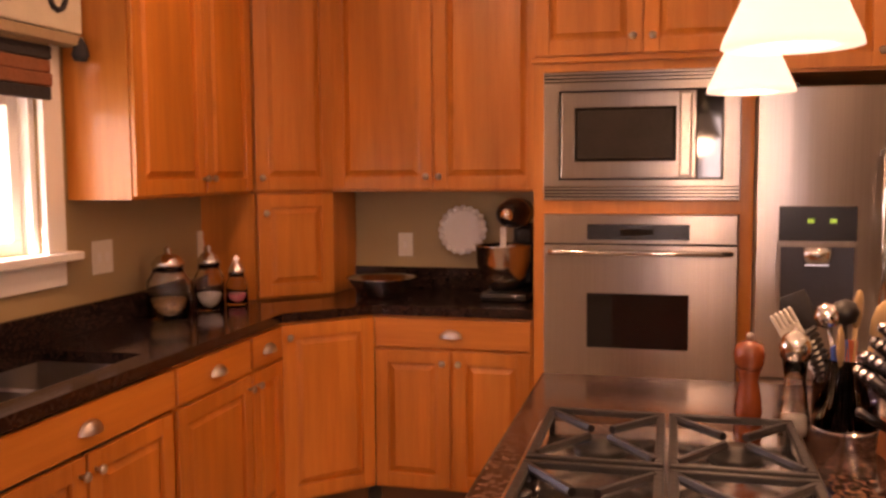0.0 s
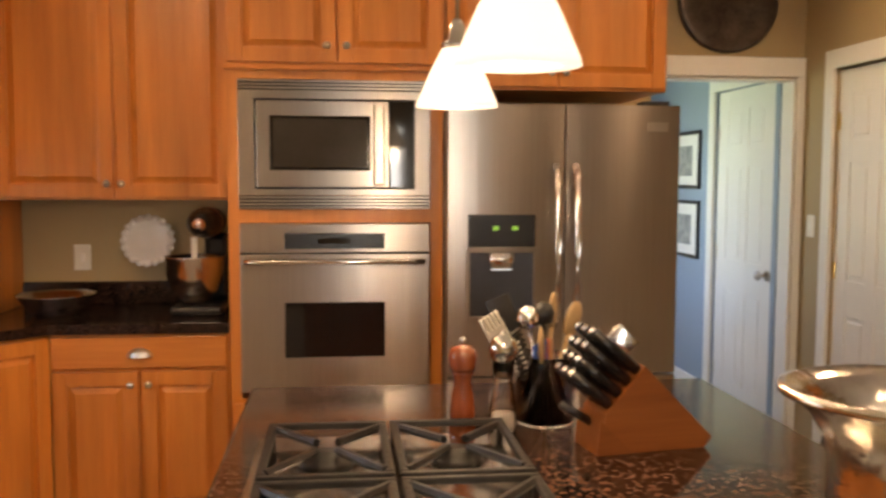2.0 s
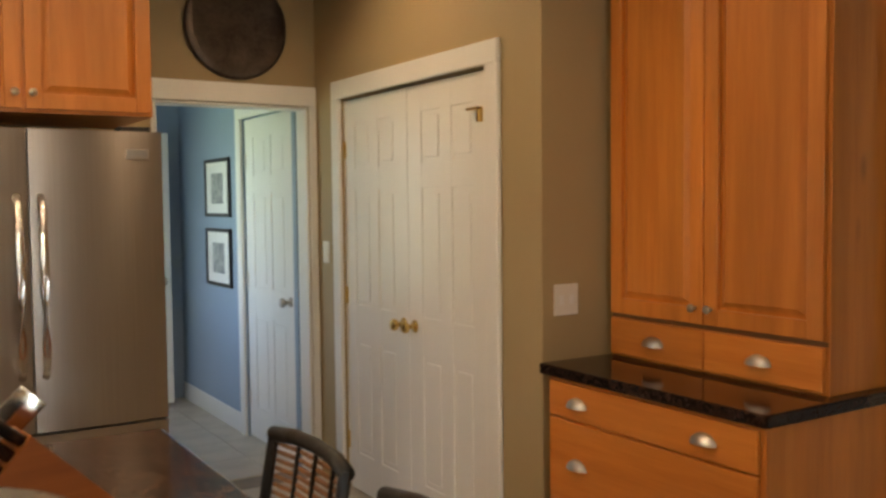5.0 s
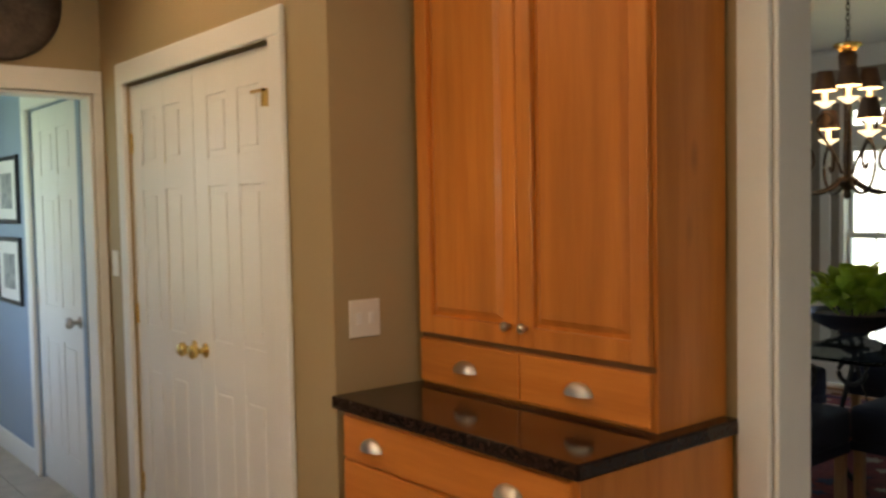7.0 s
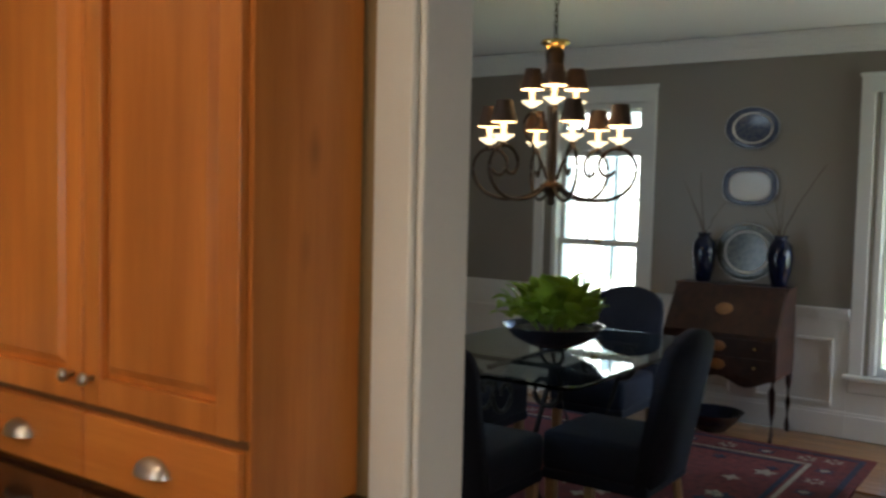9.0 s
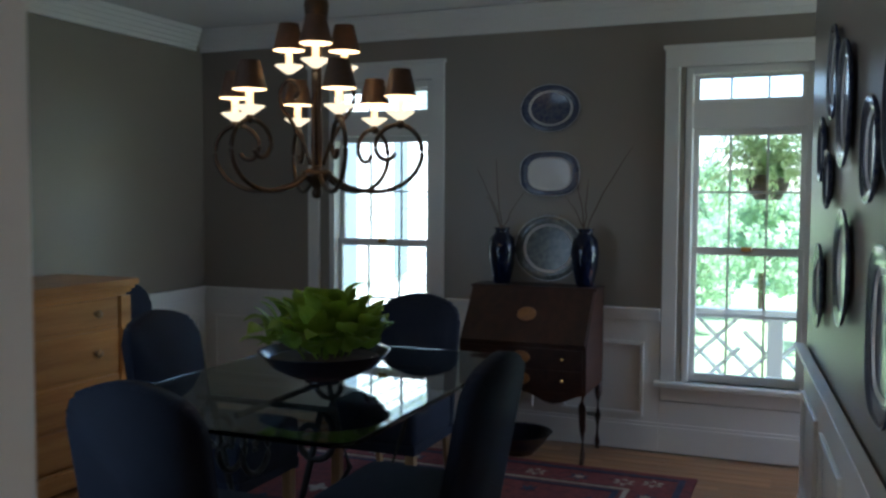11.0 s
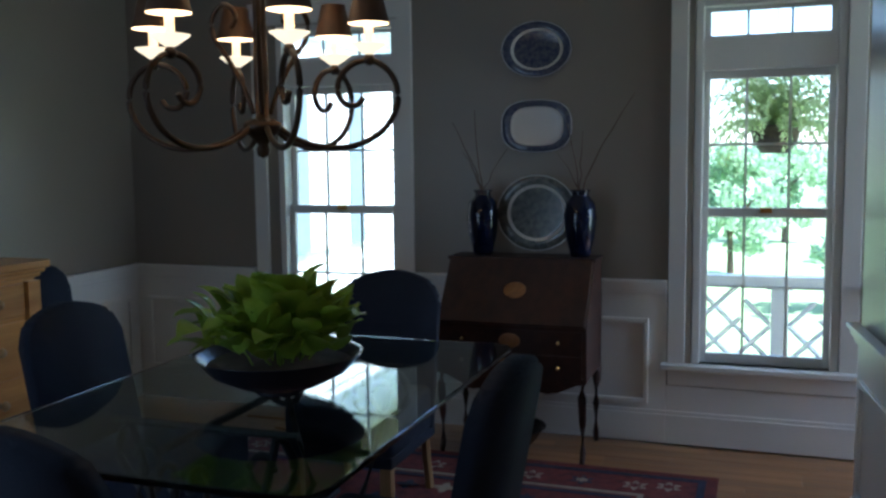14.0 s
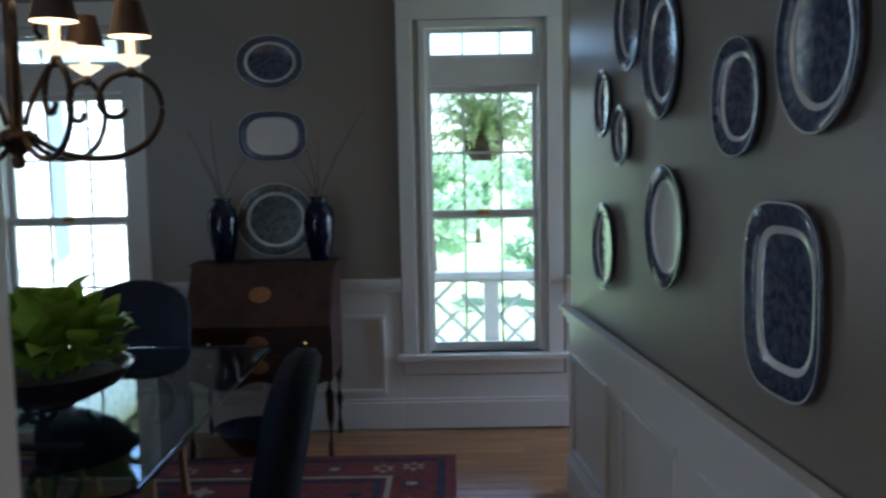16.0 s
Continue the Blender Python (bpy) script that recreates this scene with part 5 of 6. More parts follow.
def dining_chair(m):
    """Slipcovered parsons chair facing local -y."""
    ch = thing("dining_chair", m, "navy slipcovered parsons chair with pale wooden legs", "chair", "chairs round the dining table")
    bm = boxes((-0.24, -0.27, 0.30, 0.24, 0.20, 0.48), bevel=0.03)
    part("seat", bm, NAVY, ch, "", True)
    bk = bmesh.new()
    n = 12
    out = [(-0.235, 0.28)] + [(-0.235, 0.85)] + [(-0.235 + 0.47 * i / n, 0.905 + 0.07 * math.sin(math.pi * i / n)) for i in range(1, n)] + [(0.235, 0.85), (0.235, 0.28)]
    prism(bk, out, 0.0, 0.085, "y")
    bmesh.ops.bevel(bk, geom=[e for e in bk.edges], offset=0.018, segments=2, affect="EDGES")
    for v in bk.verts:
        v.co.y += 0.16 + 0.13 * max(0, v.co.z - 0.40) / 0.55
    part("backrest", bk, NAVY, ch, "", True)
    part("skirt", boxes((-0.235, -0.265, 0.26, 0.235, 0.24, 0.31), bevel=0.008), NAVY, ch)
    for x in (-0.20, 0.20):
        part("leg", prism(bmesh.new(), [(x - 0.022, -0.25), (x + 0.022, -0.25), (x + 0.022, -0.21), (x - 0.022, -0.21)], 0, 0.28, "z"), LEG, ch)
        part("leg", tube(bmesh.new(), [(x, 0.26, 0.0), (x, 0.22, 0.15), (x, 0.20, 0.29)], 0.02, 6), LEG, ch)
    return ch


c1 = dining_chair(pose(5.52, 2.08, 0, 0, 0, 180))
copy_thing(c1, pose(6.78, 2.74, 0, 0, 0, -90))
copy_thing(c1, pose(4.98, 2.55, 0, 0, 0, 90))
copy_thing(c1, pose(5.95, 3.20, 0, 0, 0, 0))
copy_thing(c1, pose(6.86, 4.42, 0, 0, 0, -20))

# planted bowl
bw = thing("planter_bowl", pose(5.80, 2.58, 0.750), "wide dark glazed bowl of leafy green pothos", "planter")
part("bowl", lathe(bmesh.new(), [(0.07, 0), (0.08, 0.008), (0.07, 0.014), (0.13, 0.03), (0.21, 0.07), (0.258, 0.125), (0.265, 0.13), (0.252, 0.125), (0.20, 0.08), (0.1, 0.045), (0, 0.04)], 48), BOWL_GLAZE, bw, "", True)
part("soil", lathe(bmesh.new(), [(0.225, 0.098), (0.2, 0.11), (0, 0.115)], 24), BARK, bw)


def leaf_mesh(w, l):
    bm = bmesh.new()
    n = 6
    left, mid, right = [], [], []
    for i in range(n + 1):
        u = i / n
        ww = w * (math.sin(math.pi * min(1, u * 0.9 + 0.1)) ** 0.8) * (1 - u * 0.35)
        z = 0.18 * l * math.sin(u * 2.4) - 0.22 * l * u * u
        left.append(bm.verts.new((-ww, u * l, z + 0.18 * ww)))
        mid.append(bm.verts.new((0, u * l, z - 0.004)))
        right.append(bm.verts.new((ww, u * l, z + 0.18 * ww)))
    for i in range(n):
        bm.faces.new((left[i], mid[i], mid[i + 1], left[i + 1]))
        bm.faces.new((mid[i], right[i], right[i + 1], mid[i + 1]))
    me = bpy.data.meshes.new("leaf")
    bm.to_mesh(me)
    bm.free()
    me.shade_smooth()
    return me


leaf_meshes = []
for w, l in ((0.052, 0.115), (0.060, 0.130), (0.044, 0.100)):
    me = leaf_mesh(w, l)
    me.materials.append(LEAF)
    leaf_meshes.append(me)
rng = random.Random(9)
for i in range(150):
    ang, rad = rng.uniform(0, 2 * math.pi), 0.24 * math.sqrt(rng.random())
    hh = 0.11 + (0.26 - 0.62 * rad) * rng.uniform(0.3, 1.0)
    lf = new("leaf", leaf_meshes[i % 3])
    lf.parent = bw
    tilt = rng.uniform(-25, 60) * (0.4 + rad * 2)
    lf.matrix_local = Matrix.Translation((rad * math.cos(ang), rad * math.sin(ang), hh)) @ Matrix.Rotation(ang - radians(90) + rng.uniform(-0.7, 0.7), 4, "Z") @ Matrix.Rotation(radians(55 - tilt), 4, "X") @ Matrix.Rotation(rng.uniform(-0.4, 0.4), 4, "Y")
st = bmesh.new()
for i in range(46):
    ang, rad = rng.uniform(0, 2 * math.pi), rng.uniform(0.02, 0.2)
    tube(st, [(rad * 0.6 * math.cos(ang), rad * 0.6 * math.sin(ang), 0.10), (rad * math.cos(ang), rad * math.sin(ang), 0.14 + 0.12 * rng.random())], 0.003, 5)
tagged(part("stems", st, LEAF, bw), kind="stuff")

# ---- chandelier ----
cx, cy = 5.88, 2.66
cl = thing("chandelier", pose(cx, cy, DC), "two tier bronzed iron chandelier with lit shaded candles", "chandelier")
Z = lambda z: z - DC
part("ceiling_canopy", lathe(bmesh.new(), [(0.02, Z(DC - 0.06)), (0.05, Z(DC - 0.04)), (0.065, Z(DC - 0.001))], 24), IRON, cl, "", True)
zz = DC - 0.06
k = 0
while zz > 2.345:
    part("chain_link", tube(bmesh.new(), [((0.010 * math.cos(t) if k % 2 else 0), (0 if k % 2 else 0.010 * math.cos(t)), Z(zz - 0.014 + 0.019 * math.sin(t))) for t in [2 * math.pi * j / 12 for j in range(13)]], 0.0035, 6), IRON, cl, "", True)
    zz -= 0.029
    k += 1
part("brass_cup", lathe(bmesh.new(), [(0.01, Z(2.345)), (0.03, Z(2.335)), (0.07, Z(2.33)), (0.075, Z(2.315)), (0.05, Z(2.30)), (0.045, Z(2.285))], 28), BRASS, cl, "gilded cup at the top", True)
part("column", lathe(bmesh.new(), [(0.045, Z(2.285)), (0.05, Z(2.26)), (0.04, Z(2.16)), (0.022, Z(2.10)), (0.02, Z(1.9)), (0.024, Z(1.7)), (0.02, Z(1.60)), (0.06, Z(1.595)), (0.062, Z(1.575)), (0.035, Z(1.545)), (0.016, Z(1.525)), (0.022, Z(1.51)), (0.018, Z(1.49)), (0.0, Z(1.482))], 24), IRON, cl, "", True)


def candle(r, ang, z, s=1.0):
    """Arm's end: dish, sleeve, bulb and shade."""
    m = Matrix.Translation((r * math.cos(ang), r * math.sin(ang), Z(z)))
    part("candle_dish", lathe(bmesh.new(), [(0.012, -0.012), (0.03, 0.0), (0.055, 0.018), (0.058, 0.022), (0.045, 0.018), (0, 0.008)], 24, m), ALABASTER, cl, "glowing alabaster candle dish", True)
    part("candle_sleeve", lathe(bmesh.new(), [(0.014, 0.01), (0.014, 0.085), (0, 0.087)], 14, m), CANDLE, cl, "lit candle sleeve", True)
    part("shade", shade_shell(m, 0.066, 0.040, 0.082, 0.190), SHADE_OUT, cl, "small brown parchment shade", True)
    part("shade_lining", shade_shell(m, 0.0635, 0.0375, 0.083, 0.188), SHADE_IN, cl, "bright lit shade lining", True)


def shade_shell(m, r0, r1, z0, z1, n=28):
    bm = bmesh.new()
    ra = [bm.verts.new(m @ Vector((r0 * math.cos(2 * math.pi * i / n), r0 * math.sin(2 * math.pi * i / n), z0))) for i in range(n)]
    rb = [bm.verts.new(m @ Vector((r1 * math.cos(2 * math.pi * i / n), r1 * math.sin(2 * math.pi * i / n), z1))) for i in range(n)]
    for i in range(n):
        bm.faces.new((ra[i], ra[(i + 1) % n], rb[(i + 1) % n], rb[i]))
    return bm


for i in range(6):
    ang = radians(-76 + 60 * i)
    c, s = math.cos(ang), math.sin(ang)
    arm = [(0.03, 1.60), (0.10, 1.545), (0.20, 1.515), (0.30, 1.52), (0.385, 1.565), (0.43, 1.64), (0.425, 1.715), (0.385, 1.765), (0.335, 1.78), (0.285, 1.765), (0.25, 1.725), (0.245, 1.68), (0.27, 1.645), (0.305, 1.645), (0.325, 1.668)]
    part("scroll_arm", tube(bmesh.new(), [(r * c, r * s, Z(z)) for r, z in flowing(arm)], 0.0095, 8), IRON, cl, "curled iron arm", True)
    part("arm_socket", lathe(bmesh.new(), [(0.008, -0.045), (0.02, -0.03), (0.012, -0.012)], 14, Matrix.Translation((0.345 * c, 0.345 * s, Z(1.81)))), IRON, cl, "", True)
    candle(0.345, ang, 1.81)
for i in range(3):
    ang = radians(209 + 120 * i)
    c, s = math.cos(ang), math.sin(ang)
    arm = [(0.03, 1.62), (0.06, 1.70), (0.12, 1.80), (0.165, 1.86), (0.175, 1.92), (0.14, 1.965), (0.10, 1.955), (0.085, 1.92), (0.105, 1.895)]
    part("scroll_arm", tube(bmesh.new(), [(r * c, r * s, Z(z)) for r, z in flowing(arm)], 0.0085, 8), IRON, cl, "curled iron arm", True)
    candle(0.130, ang, 2.005)

# ---- slant front desk ----
dk = thing("slant_front_desk", pose(7.985, 2.305, 0, 0, 0, -90), "dark mahogany slant front desk on slender legs", "desk")
# local x along the wall, local -y to the room
W = 0.375
part("case", prism(bmesh.new(), [(-0.02, 0.40), (-0.02, 0.955), (-0.22, 0.955), (-0.44, 0.66), (-0.44, 0.40)], -W, W, "x"), MAHOGANY, dk)
part("top_board", boxes((-W - 0.008, -0.235, 0.955, W + 0.008, -0.015, 0.972), bevel=0.004), MAHOGANY, dk)
lid_n = Vector((0, -0.80, 0.60))
lid = bmesh.new()
box(lid, -W + 0.006, -0.184, -0.004, W - 0.006, 0.184, 0.012, 0.004, Matrix.Translation((0, -0.333, 0.812)) @ Matrix.Rotation(radians(53.3), 4, "X"))
ld = part("slant_lid", lid, MAHOGANY, dk)
med = bmesh.new()
lathe(med, [(0.058, 0.0), (0.055, 0.0025), (0, 0.003)], 28, Matrix.Translation((0, -0.342, 0.822)) @ Matrix.Rotation(radians(53.3), 4, "X"), 1, 0.8)
part("inlay_medallion", med, INLAY, ld, "oval satinwood inlay", True)
for z0, z1 in ((0.535, 0.645), (0.415, 0.525)):
    dr = part("drawer", boxes((-W + 0.02, -0.447, z0, W - 0.02, -0.441, z1), bevel=0.002), MAHOGANY, dk)
    med = lathe(bmesh.new(), [(0.045, 0.0), (0.042, 0.002), (0, 0.0025)], 24, Matrix.Translation((0, -0.447, (z0 + z1) / 2)) @ Matrix.Rotation(radians(90), 4, "X"), 1.2, 0.8)
    part("inlay_medallion", med, INLAY, dr, "", True)
    for x in (-0.24, 0.24):
        part("drawer_pull", lathe(bmesh.new(), [(0.012, 0), (0.008, 0.01), (0.011, 0.018), (0, 0.02)], 12, Matrix.Translation((x, -0.447, (z0 + z1) / 2)) @ Matrix.Rotation(radians(90), 4, "X")), BRASS, dr, "", True)
ap = [(-W, 0.40)] + [(-W + 2 * W * i / 16, 0.365 + 0.03 * math.cos(4 * math.pi * i / 16)) for i in range(17)] + [(W, 0.40)]
part("shaped_apron", prism(bmesh.new(), ap, -0.442, -0.425, "y"), MAHOGANY, dk)
for x in (-W + 0.02, W - 0.02):
    for y, o in ((-0.42, -0.02), (-0.045, 0.01)):
        part("leg", tube(bmesh.new(), [(x, y, 0.42), (x, y + o, 0.33), (x, y, 0.2), (x, y - o * 0.3, 0.05), (x, y + o, 0.0)], 0.024, 10, 0.5), MAHOGANY, dk, "tapering curved leg", True)


def vase(y):
    v = thing("blue_vase", pose(7.86, y, 0.973), "cobalt blue glazed vase holding bare twigs", "vase", "vases on the desk")
    part("body", lathe(bmesh.new(), [(0.045, 0), (0.05, 0.01), (0.072, 0.10), (0.082, 0.20), (0.072, 0.27), (0.042, 0.305), (0.04, 0.32), (0.052, 0.335), (0.042, 0.334), (0.032, 0.31), (0, 0.30)], 28), COBALT, v, "", True)
    return v


rng = random.Random(12)
for y, tips in ((2.53, ((0.17, 1.66), (0.06, 1.72), (-0.12, 1.52), (0.11, 1.50))), (2.02, ((-0.26, 1.78), (0.07, 1.64), (0.12, 1.50), (0.0, 1.60)))):
    v = vase(y)
    for dy, tz in tips:
        h = tz - 0.973
        pts = [(0.0, 0.25 * dy * 0.1, 0.30)]
        for i in range(1, 7):
            u = i / 6
            pts.append((0.03 * u + rng.uniform(-0.008, 0.008), dy * u ** 1.3 + rng.uniform(-0.008, 0.008), 0.30 + (h - 0.30) * u))
        part("twig", tube(bmesh.new(), pts, 0.0045, 5, 0.4), TWIG, v)

bb = thing("floor_basin", pose(7.66, 2.36, 0), "dark blue glazed basin on the floor", "basin")
part("bowl", lathe(bmesh.new(), [(0.09, 0), (0.1, 0.01), (0.16, 0.07), (0.195, 0.125), (0.205, 0.13), (0.19, 0.124), (0.14, 0.06), (0.08, 0.02), (0, 0.02)], 36), BOWL_GLAZE, bb, "", True)


def platter(m, w, h, rim, centre, label, n=44, p=2.6, group="plates on the wall"):
    """An oval, round or octagonal platter, its face towards local -y."""
    pl = thing("china_platter", m, label, "platter", group)

    def ring(s, y):
        out = []
        for i in range(n):
            t = 2 * math.pi * i / n
            ct_, st_ = math.cos(t), math.sin(t)
            r = (abs(ct_) ** p + abs(st_) ** p) ** (-1 / p)
            out.append((w / 2 * s * r * ct_, y, h / 2 * s * r * st_))
        return out

    def shell(levels, close):
        bm = bmesh.new()
        rings = [[bm.verts.new(q) for q in ring(s, y)] for s, y in levels]
        for a, b in zip(rings, rings[1:]):
            for i in range(n):
                bm.faces.new((a[i], a[(i + 1) % n], b[(i + 1) % n], b[i]))
        if close:
            bm.faces.new(rings[-1])
        return bm
    part("rim", shell([(0.62, -0.004), (0.70, 0.0), (0.98, -0.012), (1.0, -0.020), (0.985, -0.024), (0.74, -0.0125)], False), rim, pl, "", True)
    part("edge_line", shell([(0.99, -0.0246), (0.965, -0.024)], False), CHINA_WHITE, pl)
    part("shoulder", shell([(0.74, -0.0125), (0.66, -0.008)], False), CHINA_WHITE, pl, "white china band", True)
    part("well", shell([(0.66, -0.008), (0.60, -0.0065)], True), centre, pl, "", True)
    return pl


for y, z, w, h, rim, cen, lab, p in ((2.28, 2.03, 0.375, 0.29, CHINA_BLUE, CHINA_BLUE, "oval blue and white transfer platter", 2.0), (2.28, 1.635, 0.38, 0.275, CHINA_BLUE, CHINA_WHITE, "oval platter with blue rim and white center", 2.8)):
    platter(pose(WX - 0.004, y, z, 0, 0, -90), w, h, rim, cen, lab, p=p)
platter(pose(7.965, 2.265, 1.185, -6, 0, 0) @ pose(0, 0, 0, 0, 0, -90), 0.43, 0.40, CHINA_GREY, CHINA_GREY, "large grey green platter standing on the desk", p=2.0, group="")
PLW = [(6.40, 1.68, 0.20, 0.25, 2.0, "small oval blue china plate"), (6.17, 1.56, 0.19, 0.21, 2.0, "small round blue china plate"), (5.75, 1.79, 0.32, 0.40, 2.0, "large oval blue china platter"), (6.08, 1.93, 0.30, 0.33, 2.0, "oval blue china platter"),
       (5.20, 1.62, 0.27, 0.28, 2.3, "scalloped blue china plate"), (5.71, 1.28, 0.34, 0.37, 2.0, "round china plate with floral rim"), (6.40, 1.16, 0.28, 0.33, 2.0, "oval china plate with pale rim"),
       (4.95, 1.18, 0.36, 0.42, 3.4, "eight sided blue transfer platter"), (4.82, 1.70, 0.33, 0.36, 2.0, "round blue china plate with white band")]
for x, z, w, h, p, lab in PLW:
    u = (Vector((x, PW0.y, 0)) - PW0).length if x < PW0.x else 0
    platter(PLATE_WALL @ pose(u, 0.004, z, 0, 0, 180), w, h, CHINA_BLUE, CHINA_WHITE if "floral" in lab else CHINA_BLUE, lab + " on the wall", p=p)

# ---- pine chest ----
pc = thing("pine_chest", pose(6.06, LY - 0.02, 0), "golden pine chest of drawers with scrolled corner posts", "chest")
D = 0.55
part("case", boxes((-0.52, -D, 0.06, 0.52, -0.03, 0.97)), PINE, pc)
part("cornice", boxes((-0.57, -D - 0.05, 1.005, 0.57, -0.03, 1.04), (-0.555, -D - 0.035, 0.985, 0.555, -0.03, 1.005), (-0.54, -D - 0.02, 0.965, 0.54, -0.03, 0.985), bevel=0.006), PINE, pc)
part("plinth", boxes((-0.55, -D - 0.03, 0, 0.55, -0.03, 0.10), bevel=0.008), PINE, pc)
for z0, z1 in ((0.80, 0.945), (0.55, 0.78), (0.33, 0.53), (0.12, 0.31)):
    dr = part("drawer", boxes((-0.44, -D - 0.018, z0, 0.44, -D, z1), bevel=0.006), PINE, pc)
    for x in (-0.27, 0.27):
        part("knob", lathe(bmesh.new(), [(0.012, 0), (0.010, 0.012), (0.022, 0.022), (0.018, 0.034), (0, 0.036)], 16, Matrix.Translation((x, -D - 0.018, (z0 + z1) / 2)) @ Matrix.Rotation(radians(90), 4, "X")), LEG, dr, "turned wooden knob", True)
for x in (-0.485, 0.485):
    prof = [(-D, 0.10), (-D - 0.02, 0.10), (-D - 0.03, 0.2), (-D - 0.012, 0.35), (-D - 0.02, 0.5), (-D - 0.055, 0.66), (-D - 0.06, 0.74), (-D - 0.03, 0.78), (-D - 0.03, 0.95), (-D, 0.95)]
    part("scroll_post", prism(bmesh.new(), prof, x - 0.035, x + 0.035, "x"), PINE, pc, "scroll shaped pine corner post")
cs = thing("candlestick", pose(5.70, LY - 0.36, 1.04), "dark iron candlestick on the pine chest", "candlestick")
part("stem", lathe(bmesh.new(), [(0.055, 0), (0.05, 0.012), (0.015, 0.03), (0.022, 0.06), (0.012, 0.09), (0.028, 0.12), (0.02, 0.13)], 20), BLACK_MATT, cs, "", True)

# ---- outdoors ----
g = structure("ground", boxes((8.3, -80, -0.62, 200, 90, -0.60)), LAWN, "sunlit lawn reaching to the trees", "ground")
structure("ground_west", boxes((-80, -80, -0.62, 8.3, 90, -0.60)), LAWN, "lawn around the house", "ground")
po = structure("porch_floor", boxes((8.18, -3, -0.26, 10.0, 3.05, -0.2)), PORCH, "pale painted porch floor", "porch")
structure("porch_ceiling", boxes((8.18, -3, 2.92, 10.15, 3.05, 3.0), (9.75, -3, 2.62, 9.95, 3.05, 2.92)), WHITE, "white porch ceiling and beam", "porch")
rl = thing("porch_railing", pose(9.70, 0, -0.2), "white porch railing in a crossed lattice pattern", "railing")
part("top_rail", boxes((-0.05, -2.9, 0.80, 0.05, 2.9, 0.87), bevel=0.006), WHITE, rl)
part("bottom_rail", boxes((-0.03, -2.9, 0.20, 0.03, 2.9, 0.27), bevel=0.005), WHITE, rl)
for y in (-1.6, -0.28, 1.03, 2.34):
    part("rail_post", boxes((-0.044, y - 0.055, 0, 0.044, y + 0.055, 0.865), bevel=0.006), WHITE, rl)
for y0 in (-1.6, -0.28, 1.03):
    for kk in range(-4, 6):
        for sg_ in (1, -1):
            bm = bmesh.new()
            yc = y0 + 0.655 + (kk - 0.5) * 0.24
            lo, hi = yc - sg_ * 0.265, yc + sg_ * 0.265
            z0, z1 = 0.27, 0.80
            lim0, lim1 = y0 + 0.06, y0 + 1.25
            ta, tb_ = 0.0, 1.0
            d = hi - lo
            for lim in (lim0, lim1):
                t = (lim - lo) / d
                if 0 < t < 1:
                    inside_low = lim0 <= lo <= lim1
                    if inside_low:
                        tb_ = min(tb_, t)
                    else:
                        ta = max(ta, t)
            if not (lim0 <= lo + d * (ta + tb_) / 2 <= lim1):
                continue
            if (kk + (sg_ > 0)) % 2:
                tb_ = ta + (tb_ - ta) * 0.62
            tube(bm, [(0.008 * sg_, lo + d * ta, z0 + (z1 - z0) * ta), (0.008 * sg_, lo + d * tb_, z0 + (z1 - z0) * tb_)], 0.015, 4)
            part("lattice_bar", bm, WHITE, rl)
for y in (-1.6, 2.34):
    pc_ = thing("porch_column", pose(9.86, y, -0.2), "square white porch column", "column")
    part("shaft", boxes((-0.10, -0.10, 0, 0.10, 0.10, 2.82), bevel=0.01), WHITE, pc_)
fn = thing("hanging_fern", pose(9.25, 1.09, 1.60), "hanging basket overflowing with a boston fern", "fern")
part("basket", lathe(bmesh.new(), [(0.08, -0.12), (0.13, -0.05), (0.15, 0.05), (0.14, 0.05), (0, 0.03)], 24), BARK, fn, "", True)
for i in range(3):
    an = 2.1 * i
    part("hanger", tube(bmesh.new(), [(0.14 * math.cos(an), 0.14 * math.sin(an), 0.05), (0, 0, 0.5), (0, 0, 1.36)], 0.003, 5), BLACK_MATT, fn)
rng = random.Random(3)
for i in range(210):
    an = rng.uniform(0, 2 * math.pi)
    L = rng.uniform(0.34, 0.62)
    up = rng.uniform(0.1, 1.7)
    bm = bmesh.new()
    pts = []
    for j in range(9):
        u = j / 8
        out = L * u * (1.15 - 0.32 * up)
        pts.append(Vector((out * math.cos(an), out * math.sin(an), 0.05 + L * (up * 0.95 * u - (0.62 + 0.16 * up) * u * u * u))))
    for j in range(8):
        side = Vector((-math.sin(an), math.cos(an), 0))
        for s_ in (-1, 1):
            wv = 0.050 * (1 - j / 9)
            p0, p1 = pts[j], pts[j + 1]
            for q in (0.0, 0.5):
                pa = p0.lerp(p1, q)
                bm.faces.new([bm.verts.new(v) for v in (pa, pa.lerp(p1, 0.3) + side * s_ * wv + Vector((0, 0, -0.02)), pa.lerp(p1, 0.45))])
    part("frond", bm, FERN, fn)


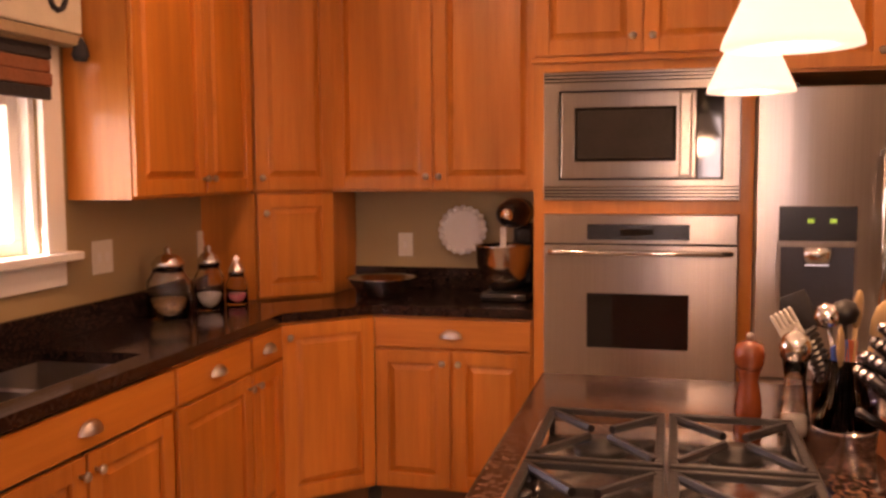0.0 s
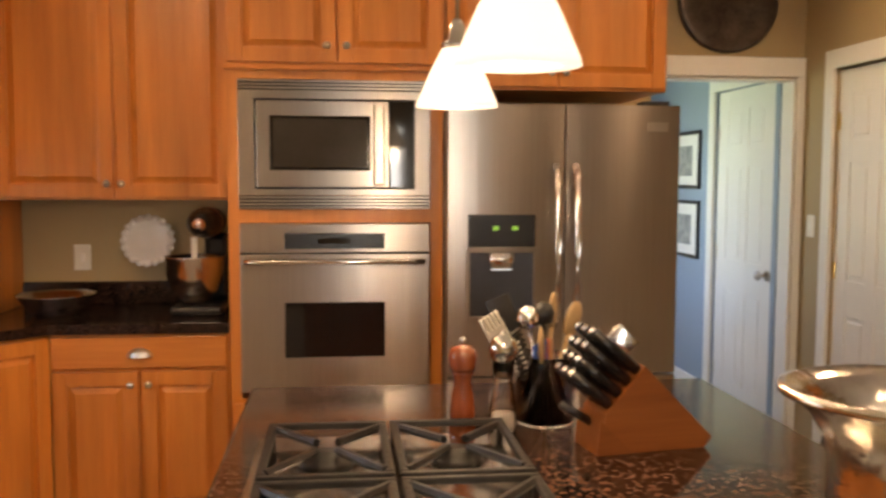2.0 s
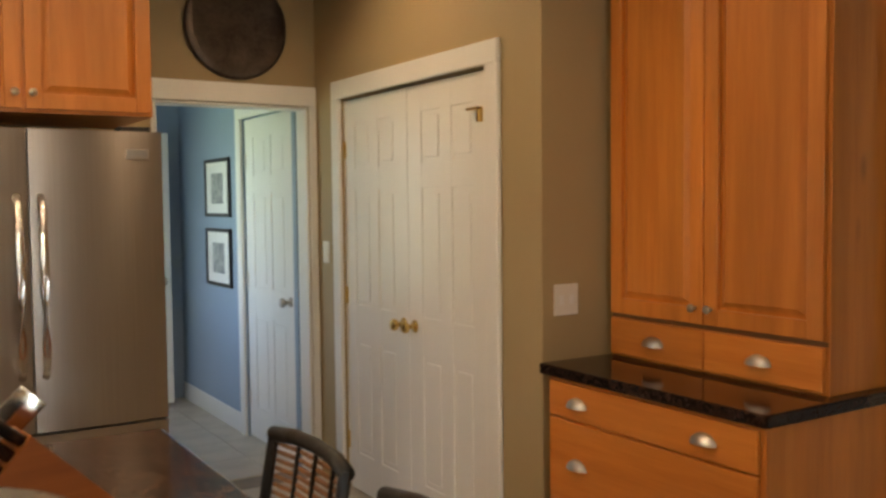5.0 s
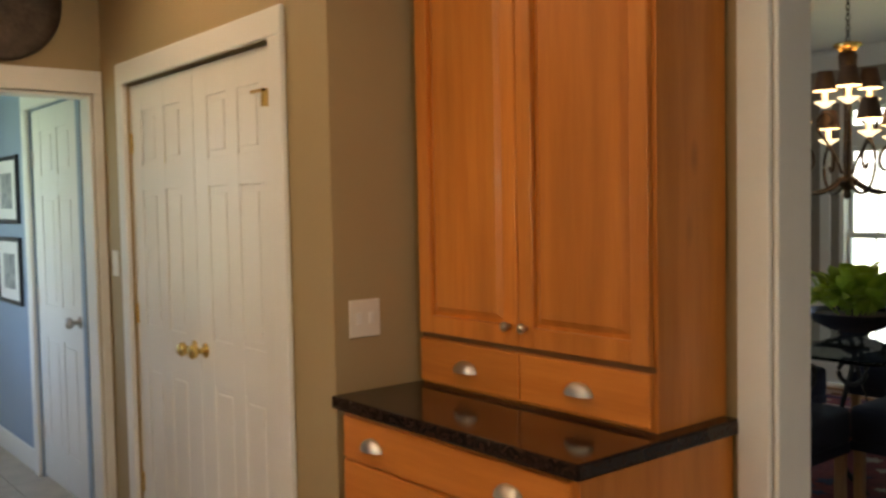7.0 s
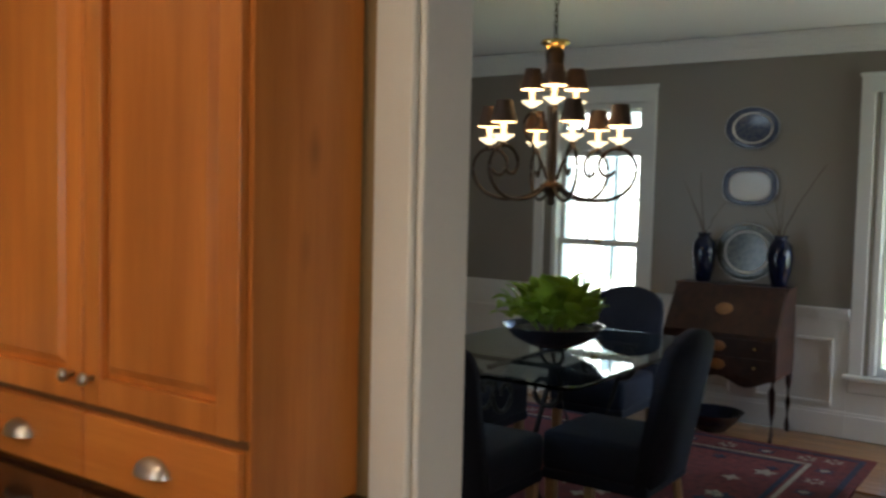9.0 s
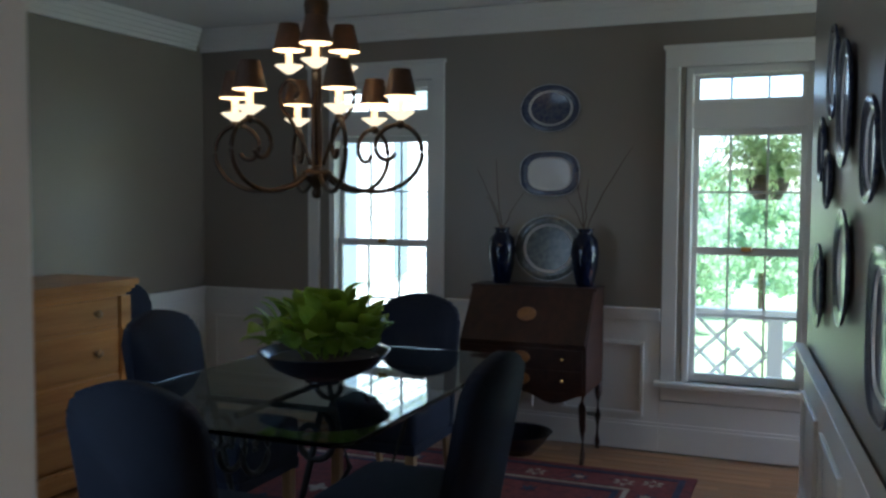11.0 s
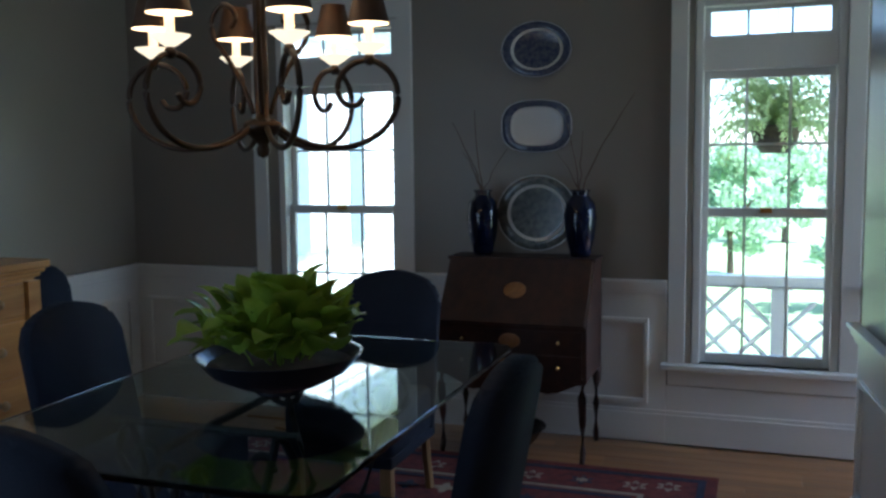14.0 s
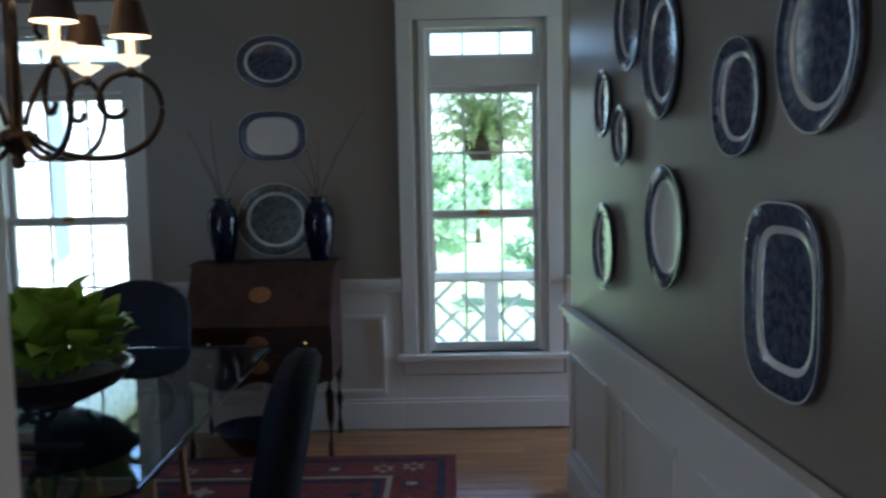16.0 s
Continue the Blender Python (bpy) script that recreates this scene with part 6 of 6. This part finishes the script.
def tree(x, y, h, seed):
    rn = random.Random(seed)
    t = thing("tree", pose(x, y, -0.6), "leafy green garden tree in sunlight", "tree", "garden trees")
    tr = bmesh.new()
    tube(tr, [(0, 0, 0), (0.05, 0.02, h * 0.3), (0, 0.05, h * 0.75)], 0.035 * h, 8, 0.3)
    for i in range(6):
        an = rn.uniform(0, 6.28)
        z = h * rn.uniform(0.3, 0.6)
        tube(tr, [(0, 0, z), (h * 0.2 * math.cos(an), h * 0.2 * math.sin(an), z + h * 0.2)], 0.012 * h, 6, 0.3)
    part("trunk", tr, BARK, t)
    verts, faces = [], []
    cl_ = [(rn.gauss(0, h * 0.17), rn.gauss(0, h * 0.17), h * rn.uniform(0.25, 0.98), h * rn.uniform(0.07, 0.15)) for _ in range(26)]
    for cxx, cyy, czz, cr_ in cl_:
        for _ in range(100):
            v = Vector((rn.gauss(0, 1), rn.gauss(0, 1), rn.gauss(0, 0.8))).normalized() * cr_ * rn.uniform(0.5, 1.05)
            q = Euler((rn.uniform(0, 6), rn.uniform(0, 6), rn.uniform(0, 6))).to_matrix()
            s_ = 0.028 * h ** 0.7
            base = len(verts)
            for e in ((-s_, -s_ * 0.6, 0), (s_, -s_ * 0.6, 0), (s_ * 0.4, s_, s_ * 0.3), (-s_ * 0.4, s_, 0)):
                verts.append(Vector((cxx, cyy, czz)) + v + q @ Vector(e))
            faces.append((base, base + 1, base + 2, base + 3))
    me = bpy.data.meshes.new("crown")
    me.from_pydata([tuple(v) for v in verts], [], faces)
    me.materials.append(TREE)
    cr = new("crown", me)
    cr.parent = t
    tagged(cr, kind="stuff")


for i, (x, y, h) in enumerate(((16, -0.1, 1.7), (19, 1.6, 2.1), (17, 2.5, 1.7), (22, -1.6, 2.2), (26, 0.6, 2.3), (21, 8.9, 5.2), (30, 14.5, 6), (34, 4, 3.2), (40, -3, 4), (27, -4.5, 3.4))):
    tree(x, y, h, 20 + i)

# wing of the house beyond the first window
wg = thing("house_wing", pose(9.6, 5.6, -0.6), "white sided house wing with grey blue shutters", "house")
part("wall", boxes((-1.4, 0.0, 0, 5.6, 4.0, 3.9)), SIDING, wg)
for i in range(26):
    part("siding_board", prism(bmesh.new(), [(0.0, 0.15 * i), (-0.022, 0.15 * i), (-0.006, 0.15 * i + 0.15), (0.0, 0.15 * i + 0.15)], -1.4, 5.6, "x"), SIDING, wg)
part("corner_board", boxes((5.5, -0.035, 0, 5.64, 0.0, 3.9)), WHITE, wg)
part("roof", prism(bmesh.new(), [(-0.4, 3.9), (4.4, 3.9), (2.0, 5.6)], -1.6, 5.9, "x"), BARK, wg)
for xx in (2.2,):
    # white pane colour imitates bright reflection on the glass; there are no curtains
    wn_ = part("window", boxes((xx, -0.04, 1.2, xx + 0.8, -0.024, 2.8)), CHINA_WHITE, wg, "window with glare on its glass coloured white")
    part("window_frame", boxes((xx - 0.08, -0.06, 1.12, xx, -0.02, 2.88), (xx + 0.8, -0.06, 1.12, xx + 0.88, -0.02, 2.88), (xx, -0.06, 2.8, xx + 0.8, -0.02, 2.88), (xx, -0.06, 1.12, xx + 0.8, -0.02, 1.2), (xx, -0.05, 1.97, xx + 0.8, -0.02, 2.03)), WHITE, wn_)
    for sx0 in (xx - 0.48, xx + 0.90):
        part("shutter", boxes((sx0, -0.07, 1.12, sx0 + 0.38, -0.03, 2.88), bevel=0.004), SHUTTER, wg)

# ---- floor pieces ----
fk = bpy.data.objects["floor_kitchen"]
fh = bpy.data.objects["floor_hall"]
fd = bpy.data.objects["floor_dining"]


def piece_mesh(name, w, l, t, material):
    bm = boxes((-w / 2, -l / 2, -t, w / 2, l / 2, 0), bevel=0.002)
    me = bpy.data.meshes.new(name)
    bm.to_mesh(me)
    bm.free()
    me.materials.append(material)
    return me


tile_me = piece_mesh("tile", 0.398, 0.398, 0.006, TILE)
for i in range(14):
    for j in range(21):
        x, y = -2.05 + 0.4 * (i + 0.5), -3.5 + 0.4 * (j + 0.5)
        if x > 3.1 or y > 4.5:
            continue
        o = new("tile", tile_me)
        o.parent, o.location = fk, (x, y, 0.0)
for i in range(4):
    for j in range(7):
        o = new("tile", tile_me)
        o.parent, o.location = fh, (1.2 + 0.4 * (i + 0.1), 4.9 + 0.4 * j, 0.0)
plank_me = [piece_mesh("plank", 0.0815, l, 0.012, OAK) for l in (0.9, 1.3)]
rng = random.Random(6)
row = 0
x = 3.30
while x < 7.99:
    y = -1.05 + rng.uniform(-0.5, 0.0)
    while y < LY:
        kk = rng.randrange(2)
        l = (0.9, 1.3)[kk]
        yc = y + l / 2
        near = (x > 6.9 and -0.6 < yc < 3.5)
        if near and y > -1.05 and y + l < LY:
            o = new("plank", plank_me[kk])
            o.parent, o.location = fd, (x, yc, -0.0)
        y += l + 0.001
    x += 0.0825
